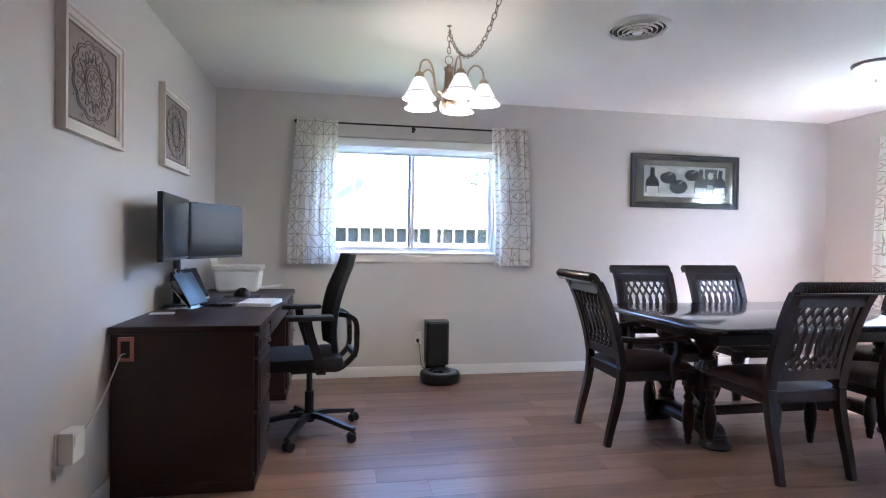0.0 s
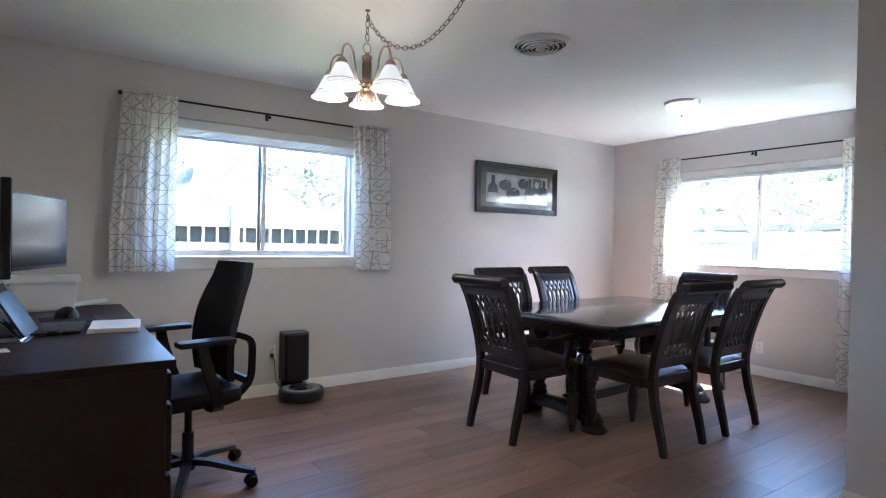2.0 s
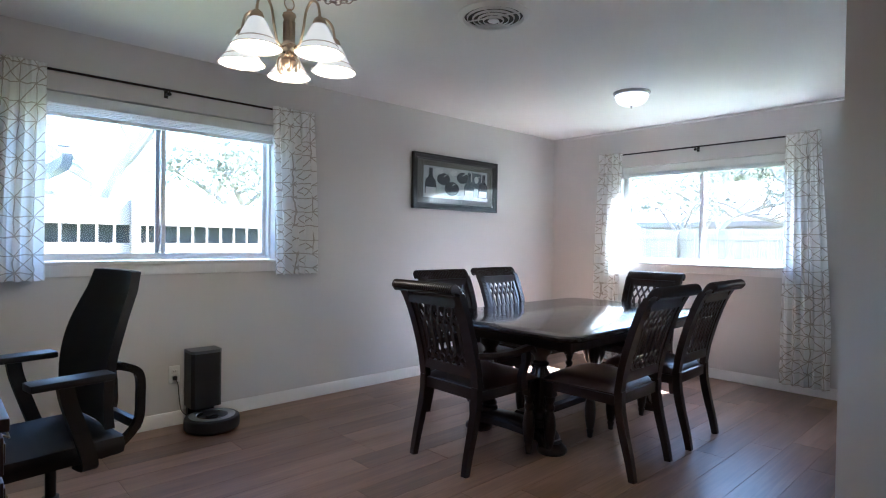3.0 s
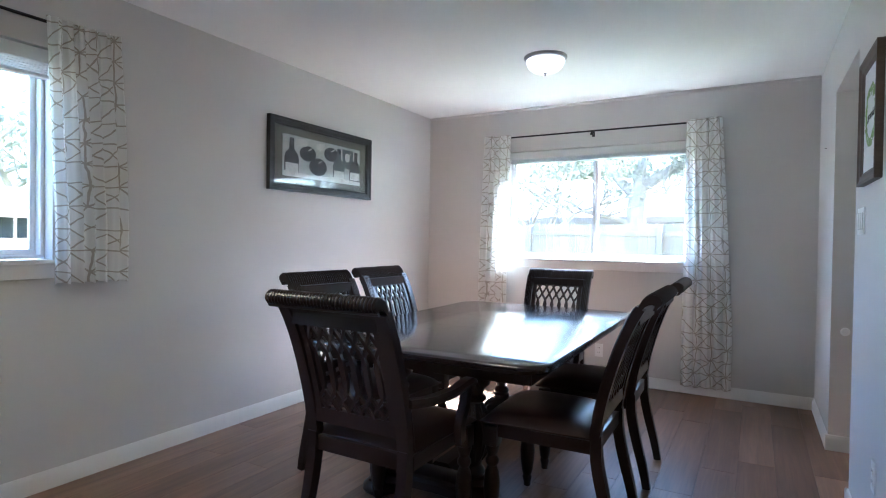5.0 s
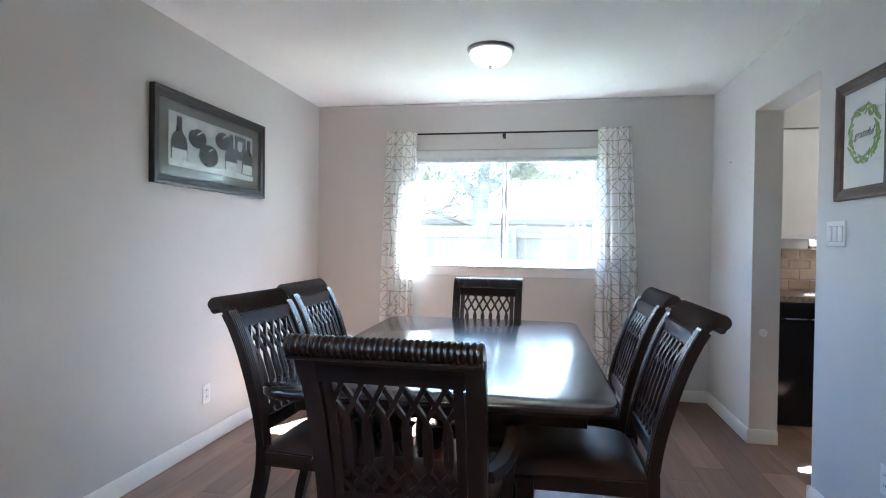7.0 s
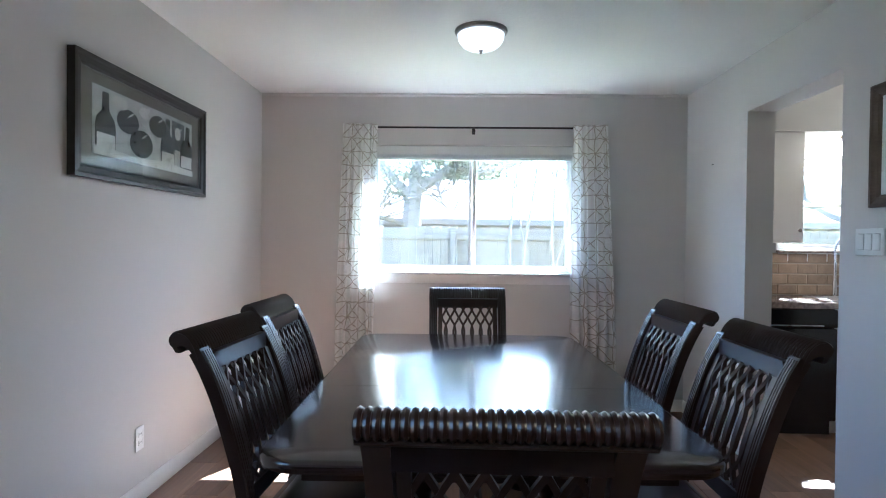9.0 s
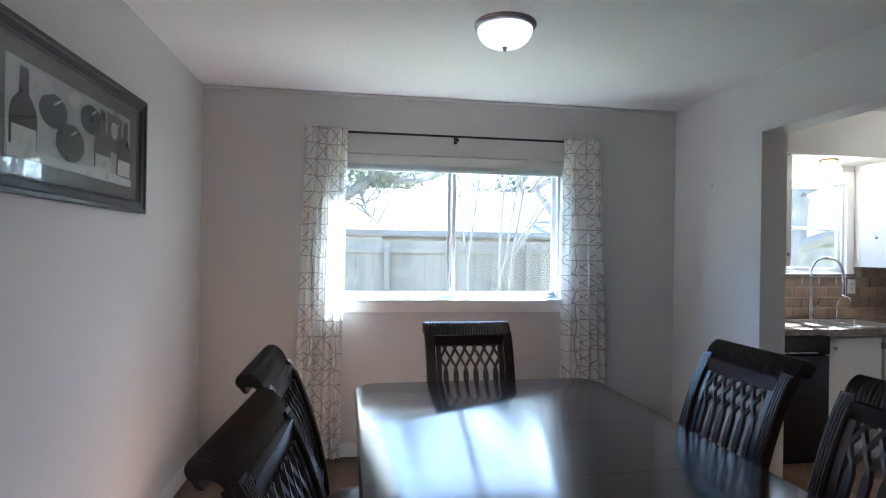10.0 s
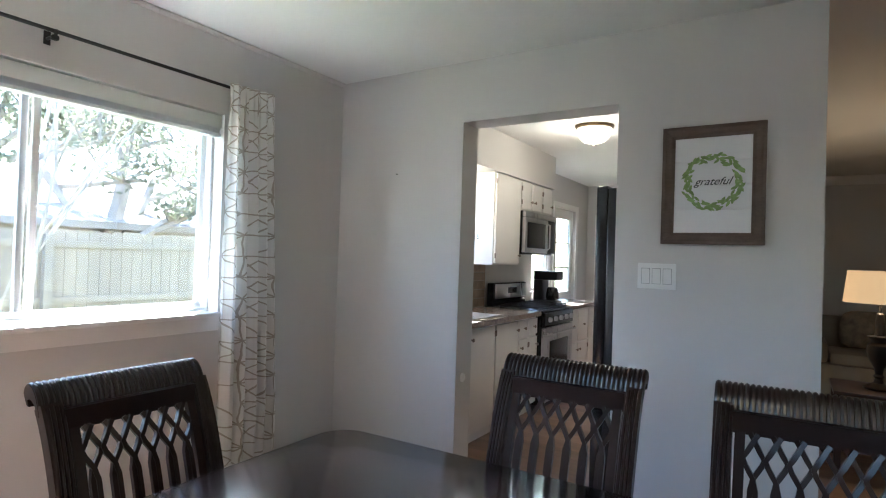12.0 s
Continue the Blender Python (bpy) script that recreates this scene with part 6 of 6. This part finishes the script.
for k in range(4):
    part("foot", boxed((-1) ** k * 0.9 - 0.03, (-1) ** k * 0.9 + 0.03, (-0.38 if k < 2 else 0.32), (-0.32 if k < 2 else 0.38), 0.0, 0.0595), ESPRESSO, sofa)
cushion = thing("cushion", pose(2.72, -2.02, 0.545, -14, 0, 8), "patterned brown cushion leaning on the sofa", "cushion")
bm = bm_new()
bmesh.ops.create_uvsphere(bm, u_segments=24, v_segments=14, radius=1)
for v in bm.verts:
    f = lambda q: math.copysign(abs(q) ** 0.55, q)
    v.co = Vector((f(v.co.x) * 0.22, v.co.y * 0.08, 0.215 + f(v.co.z) * 0.20))
part("cover", bm, PILLOW, cushion)


# tiles of the backsplash, laid in running bond
def lay_tiles():
    L, H, t = 0.150, 0.0775, 0.006
    def made(w):
        bm = bm_new()
        for ring in (((0.002, 0.0), (0.002, t * 0.6), (0.006, t)),):
            rows = [[bm.verts.new((-d, y, z)) for y, z in ((i, i), (w - i, i), (w - i, H - i), (i, H - i))] for i, d in ring]
        for a, b in zip(rows, rows[1:]):
            for k in range(4):
                bm.faces.new((a[k], a[(k + 1) % 4], b[(k + 1) % 4], b[k]))
        bm.faces.new(rows[-1])
        return finish(bm, "tile", TILE, False)
    whole, half = made(L), made(L / 2)
    for row in range(5):
        z = 0.9145 + row * 0.0810
        end = 2.486 if row < 4 else 1.097
        parent = splash if row < 4 else splash2
        y = 0.575
        if row % 2:
            piece("tile", half, parent, pose(KEAST - 0.0080, y, z))
            y += L / 2
        while y + L < end:
            piece("tile", whole, parent, pose(KEAST - 0.0080, y, z))
            y += L
        if y + L / 2 < end:
            piece("tile", half, parent, pose(KEAST - 0.0080, y, z))


lay_tiles()


# ---- outdoors ----
GROUND = -0.40
structure("ground", boxed(-400, 400, -400, 400, GROUND - 0.2, GROUND), LAWN, "sunlit lawn round the house", "ground")


def fence(name, m, length, h, label, rails=True):
    """Upright boards side by side along x; rails and posts stand on the -y side."""
    t = thing(name, m, label, "fence")
    bm = bm_new()
    prism(bm, [(0.002, 0), (0.138, 0), (0.138, h - 0.03), (0.110, h), (0.030, h), (0.002, h - 0.03)], 0, 0.018)
    turned(bm, Matrix.Rotation(radians(90), 4, "X"))
    board = finish(bm, "board", FENCEWOOD, False)
    rng = random.Random(11)
    for k in range(int(length / 0.142)):
        piece("board", board, t, pose(k * 0.142, 0.0, rng.uniform(-0.015, 0.015)))
    if rails:
        for z in (0.30, h * 0.52, h - 0.22):
            part("rail", boxed(0, length, -0.058, -0.0185, z, z + 0.085, 0.003), FENCEWOOD, t)
        for k in range(int(length / 2.4) + 1):
            part("post", boxed(k * 2.4 - 0.045, k * 2.4 + 0.045, -0.150, -0.0585, -0.2, h - 0.05, 0.004), FENCEWOOD, t)
    return t


fence("fence", pose(11.2, 16.5, GROUND, 0, 0, -90), 24.0, 1.95, "weathered grey board fence with rails and posts")

# low fence to the north: boards above a slotted band
slot_fence = thing("slatted_fence", pose(-5.0, 10.4, GROUND), "pale wooden yard fence with an open slatted band", "fence")
part("upper_board", boxed(0, 17, 0, 0.03, 1.80, 2.14, 0.004), FENCEWOOD, slot_fence)
# added dark sheet close behind the slats, so the open band looks shaded
part("shade_backing", boxed(0, 17, 0.12, 0.14, 0.0, 1.95), SLOTSHADE, slot_fence)
part("lower_board", boxed(0, 17, 0, 0.03, 0.0, 1.56, 0.004), FENCEWOOD, slot_fence)
for k in range(85):
    part("slat", boxed(0.20 * k, 0.20 * k + 0.030, 0.004, 0.026, 1.5605, 1.7995), FENCEWOOD, slot_fence)
for k in range(8):
    part("post", boxed(0.2 + 2.4 * k, 0.31 + 2.4 * k, -0.09, -0.0005, 0, 2.16, 0.004), FENCEWOOD, slot_fence)


def house(m, w, d, eave, ridge, label):
    """x runs along the ridge."""
    t = thing("house", m, label, "house")
    part("wall", boxed(-w / 2, w / 2, -d / 2, d / 2, 0, eave), SIDING, t)
    o = 0.5
    for s in (-1, 1):
        bm = bm_new()
        a = [(-w / 2 - o, s * (d / 2 + o), eave - 0.05), (w / 2 + o, s * (d / 2 + o), eave - 0.05), (w / 2 + o, 0, ridge), (-w / 2 - o, 0, ridge)]
        top = [bm.verts.new(p) for p in a]
        low = [bm.verts.new((p[0], p[1], p[2] - 0.14)) for p in a]
        bm.faces.new(top)
        bm.faces.new(low[::-1])
        for k in range(4):
            bm.faces.new((top[k], top[(k + 1) % 4], low[(k + 1) % 4], low[k]))
        part("roof_slope", bm, ROOFING, t)
        bm = bm_new()
        v = [bm.verts.new(p) for p in ((s * w / 2, -d / 2, eave), (s * w / 2, d / 2, eave), (s * w / 2, 0, ridge - 0.3))]
        bm.faces.new(v)
        g = bmesh.ops.extrude_face_region(bm, geom=list(bm.faces))
        bmesh.ops.translate(bm, vec=(-s * 0.1, 0, 0), verts=[q for q in g["geom"] if isinstance(q, bmesh.types.BMVert)])
        part("gable", bm, SIDING, t)
    for x in (-w * 0.25, w * 0.2):
        win = part("window", boxed(x - 0.6, x + 0.6, -d / 2 - 0.03, -d / 2 - 0.001, 1.0, 2.1, 0.01), VINYL, t)
        part("pane", boxed(x - 0.52, x + 0.52, -d / 2 - 0.036, -d / 2 - 0.0305, 1.08, 2.02), SCREEN, win)
    return t


house(pose(19.5, -1.0, GROUND, 0, 0, -90), 24.0, 8.0, 2.3, 3.7, "pale neighbouring house beyond the fence")
house(pose(15.5, 14.5, GROUND, 0, 0, 0), 7.0, 7.0, 2.4, 3.9, "pale neighbouring house with a low gable")

shed = thing("garden_shed", pose(-1.85, 7.32, GROUND), "pale shed with a gutter at its eave", "shed")
part("wall", boxed(-2.2, 2.60, -0.3, 0.9, 0, 2.25), SIDING, shed)
part("roof", turned(boxed(-2.5, 2.85, -0.75, 1.3, 0.0, 0.10), pose(0, 0, 2.40, 12, 0, 0)), ROOFING, shed)
part("gutter", sweep(bm_new(), [(-2.5, -0.80, 2.30), (2.95, -0.80, 2.30)], [(-0.06, 0.05), (-0.05, -0.05), (0.04, -0.06), (0.06, 0.05), (0.05, 0.05), (0.035, -0.04), (-0.04, -0.035), (-0.05, 0.05)]), GUTTERS, shed)
part("downspout", sweep(bm_new(), smooth_path([(2.90, -0.80, 2.27), (2.935, -0.79, 2.21), (2.92, -0.76, 2.12), (2.76, -0.52, 2.03), (2.65, -0.36, 1.95), (2.645, -0.355, 1.5), (2.645, -0.355, 0.05)], 24), rect(0.08, 0.06), up=Vector((1, 0, 0))), GUTTERS, shed)


def tree(m, h, seed, leafy, label, trunks=1, spread=0.5, leaf=0.11, count=2600, levels=4, low=-9.0, ring=0.12, lean_out=0.09):
    t = thing("tree", m, label, "tree")
    rng = random.Random(seed)
    wood, tips = bm_new(), []

    def grow(p, d, length, r, depth):
        pts, q = [p], p
        for _ in range(4):
            d = (d + Vector((rng.uniform(-1, 1), rng.uniform(-1, 1), rng.uniform(-0.5, 0.9))) * 0.16).normalized()
            q = q + d * (length / 4)
            pts.append(q)
        sweep(wood, pts, circle(r, 6 if depth < 2 else 4), scales=[1, 0.92, 0.84, 0.76, 0.66], up=Vector((0.31, 0.95, 0.05)))
        if depth >= min(2, levels):
            tips.extend(pts[1:])
        if depth < levels:
            for _ in range(3 if depth else 4):
                side = Vector((rng.uniform(-1, 1), rng.uniform(-1, 1), rng.uniform(-0.15, 0.6)))
                grow(pts[rng.choice((2, 3, 4, 4))], (d * (1 - spread) + side.normalized() * spread * 1.4).normalized(), length * rng.uniform(0.55, 0.8), r * 0.55, depth + 1)

    for k in range(trunks):
        a = 6.28 * k / trunks
        lean = Vector((lean_out * math.cos(a), lean_out * math.sin(a), 1)) if trunks > 1 else Vector((0.05, 0.08, 1))
        grow(Vector((ring * math.cos(a) * (trunks > 1), ring * math.sin(a) * (trunks > 1), -0.1)), lean.normalized(), h * 0.42, (0.026 if trunks > 1 else h * 0.028), 0)
    part("trunk", wood, BARK, t)
    if leafy:
        verts, faces = [], []
        for _ in range(count):
            c = rng.choice(tips) + Vector((rng.gauss(0, 1), rng.gauss(0, 1), rng.gauss(0, 0.8))) * leaf * 2.2
            if (m @ c).z < low or (m @ c).x < 6.9 and (m @ c).y < 6.5:
                continue
            u = Vector((rng.uniform(-1, 1), rng.uniform(-1, 1), rng.uniform(-1, 1))).normalized()
            w = u.cross(Vector((rng.uniform(-1, 1), rng.uniform(-1, 1), 0.3))).normalized()
            s = leaf * rng.uniform(0.5, 1.1)
            n0 = len(verts)
            verts += [c - u * s, c + w * s * 0.45, c + u * s, c - w * s * 0.45]
            faces.append((n0, n0 + 1, n0 + 2, n0 + 3))
        me = bpy.data.meshes.new("crown")
        me.from_pydata([tuple(v) for v in verts], [], faces)
        me.materials.append(LEAVES)
        crown = new("crown", me)
        crown.parent = t
        tagged(crown, kind="stuff")
    return t


tree(pose(9.6, 3.2, GROUND), 8.4, 4, False, "bare crape myrtle with several pale trunks", trunks=5, spread=0.3, levels=1, ring=0.36, lean_out=0.02)
tree(pose(8.7, -0.5, GROUND), 6.4, 31, True, "leafy oak shading the kitchen windows", spread=0.7, leaf=0.10, count=9000, low=2.7)
tree(pose(13.0, 7.5, GROUND), 5.0, 7, True, "slender half-bare tree beyond the fence", spread=0.6, leaf=0.08, count=1300, low=1.9)


def live_oak(m, label):
    """A thick leaning trunk that forks low into long crooked limbs, with thin sprays of leaves over them."""
    t = thing("tree", m, label, "tree")
    rng = random.Random(41)
    part("trunk", sweep(bm_new(), smooth_path([(0, 0.05, -0.1), (0, 0.02, 1.4), (0, 0.0, 2.4), (0, -0.06, 2.95)], 12), circle(0.24, 9), up=Vector((0.3, 0.95, 0)), scales=[1.15 - 0.03 * k for k in range(13)]), BARK, t)
    limbs = (((0, -0.05, 2.85), (0.1, -0.5, 3.15), (0.1, -1.0, 3.40), (0.2, -1.8, 3.36), (0.3, -2.9, 3.75), (0.3, -3.8, 3.9)),
             ((0, 0.0, 2.70), (-0.1, 0.35, 3.05), (0.0, 0.7, 3.5), (0.1, 1.2, 4.1), (0.1, 1.9, 4.6)),
             ((0, -0.05, 2.90), (0.1, -0.10, 3.45), (0.2, -0.35, 4.0), (0.2, -0.45, 4.8), (0.2, -0.8, 5.6)),
             ((0, -0.02, 2.05), (-0.2, 0.5, 2.20), (-0.3, 1.1, 2.35), (-0.3, 1.6, 2.62), (-0.3, 2.3, 2.75)),
             ((0.1, -0.5, 3.15), (-0.1, -0.65, 2.85), (-0.2, -0.75, 2.55), (-0.2, -1.0, 2.35)),
             ((0.1, -1.0, 3.40), (0.2, -1.3, 3.9), (0.3, -1.9, 4.5), (0.3, -2.6, 5.2)))
    tips = []
    for k, line in enumerate(limbs):
        pts = smooth_path(line, 20)
        r = (0.15, 0.14, 0.16, 0.08, 0.04, 0.10)[k]
        limb = part("limb", sweep(bm_new(), pts, circle(r, 7), up=Vector((0.9, 0.3, 0.1)), scales=[1.0 - 0.035 * q for q in range(21)]), BARK, t)
        twigs = bm_new()
        for _ in range(13):
            p = pts[rng.randrange(5, 21)]
            d = Vector((rng.uniform(-0.8, 0.8), rng.uniform(-1, 1), rng.uniform(-0.2, 0.9))).normalized()
            q = [p]
            for _ in range(6):
                d = (d + Vector((rng.uniform(-1, 1), rng.uniform(-1, 1), rng.uniform(-0.8, 0.9))) * 0.28).normalized()
                q.append(q[-1] + d * rng.uniform(0.12, 0.26))
            sweep(twigs, q, circle(0.026, 5), scales=[1, 0.85, 0.7, 0.55, 0.45, 0.35, 0.25], up=Vector((0.31, 0.95, 0.05)))
            tips += [w for w in q[3:] if w.z > 2.95]
        tagged(part("twigs", twigs, BARK, limb), kind="stuff")
    verts, faces = [], []
    for _ in range(7500):
        c = rng.choice(tips) + Vector((rng.gauss(0, 1), rng.gauss(0, 1), abs(rng.gauss(0, 1)))) * 0.20
        u = Vector((rng.uniform(-1, 1), rng.uniform(-1, 1), rng.uniform(-1, 1))).normalized()
        w = u.cross(Vector((rng.uniform(-1, 1), rng.uniform(-1, 1), 0.3))).normalized()
        size = rng.uniform(0.030, 0.065)
        n0 = len(verts)
        verts += [tuple(c - u * size), tuple(c + w * size * 0.45), tuple(c + u * size), tuple(c - w * size * 0.45)]
        faces.append((n0, n0 + 1, n0 + 2, n0 + 3))
    me = bpy.data.meshes.new("crown")
    me.from_pydata(verts, [], faces)
    me.materials.append(LEAVES)
    crown = new("crown", me)
    crown.parent = t
    tagged(crown, kind="stuff")
    return t


live_oak(pose(14.4, 5.50, GROUND), "pale-barked live oak with crooked spreading limbs")
tree(pose(15.0, -0.6, GROUND), 8.0, 9, True, "leafy oak beyond the fence", spread=0.75, leaf=0.10, count=3200, low=2.0)
for k, (x, y) in enumerate(((25.5, 4.5), (25.0, -1.5), (26.0, 10.5), (24.5, 16.0))):
    tree(pose(x, y, GROUND), 8.5 + 0.6 * k, 13 + k, True, "leafy tree behind the neighbouring house", spread=0.75, leaf=0.17, count=5200)
tree(pose(2.7, 13.5, GROUND), 6.5, 21, False, "bare pale tree behind the yard fence", spread=0.5)
tree(pose(5.2, 13.0, GROUND), 5.0, 23, True, "leafy shrubby tree behind the yard fence", spread=0.6, leaf=0.08, count=1700)
tree(pose(0.2, 16.0, GROUND), 6.0, 27, True, "leafy tree behind the yard fence", spread=0.6, leaf=0.11, count=1700)


# ---- floor planks ----
def lay_planks():
    L, B, g = 1.22, 0.178, 0.0004
    made = {}

    def plank(length):
        if length not in made:
            bm = bm_new()
            rings = []
            for inset, z in ((g, -0.005), (g, -0.0012), (g + 0.0009, 0.0)):
                rings.append([bm.verts.new((x, y, z)) for x, y in ((inset, inset), (length - inset, inset), (length - inset, B - inset), (inset, B - inset))])
            for a, b in zip(rings, rings[1:]):
                for k in range(4):
                    bm.faces.new((a[k], a[(k + 1) % 4], b[(k + 1) % 4], b[k]))
            bm.faces.new(rings[-1])
            made[length] = finish(bm, "plank", PLANK, False)
        return made[length]

    rng = random.Random(5)
    y = NORTH - B
    while y > -2.5:
        x, first = WEST, rng.choice((0.25, 0.45, 0.65, 0.85, 1.05, 1.22))
        while x < KEAST - 0.02:
            length = round(min(first, KEAST - x), 2)
            piece("plank", plank(length), floor, pose(x, y, 0))
            x += length
            first = L
        y -= B


lay_planks()
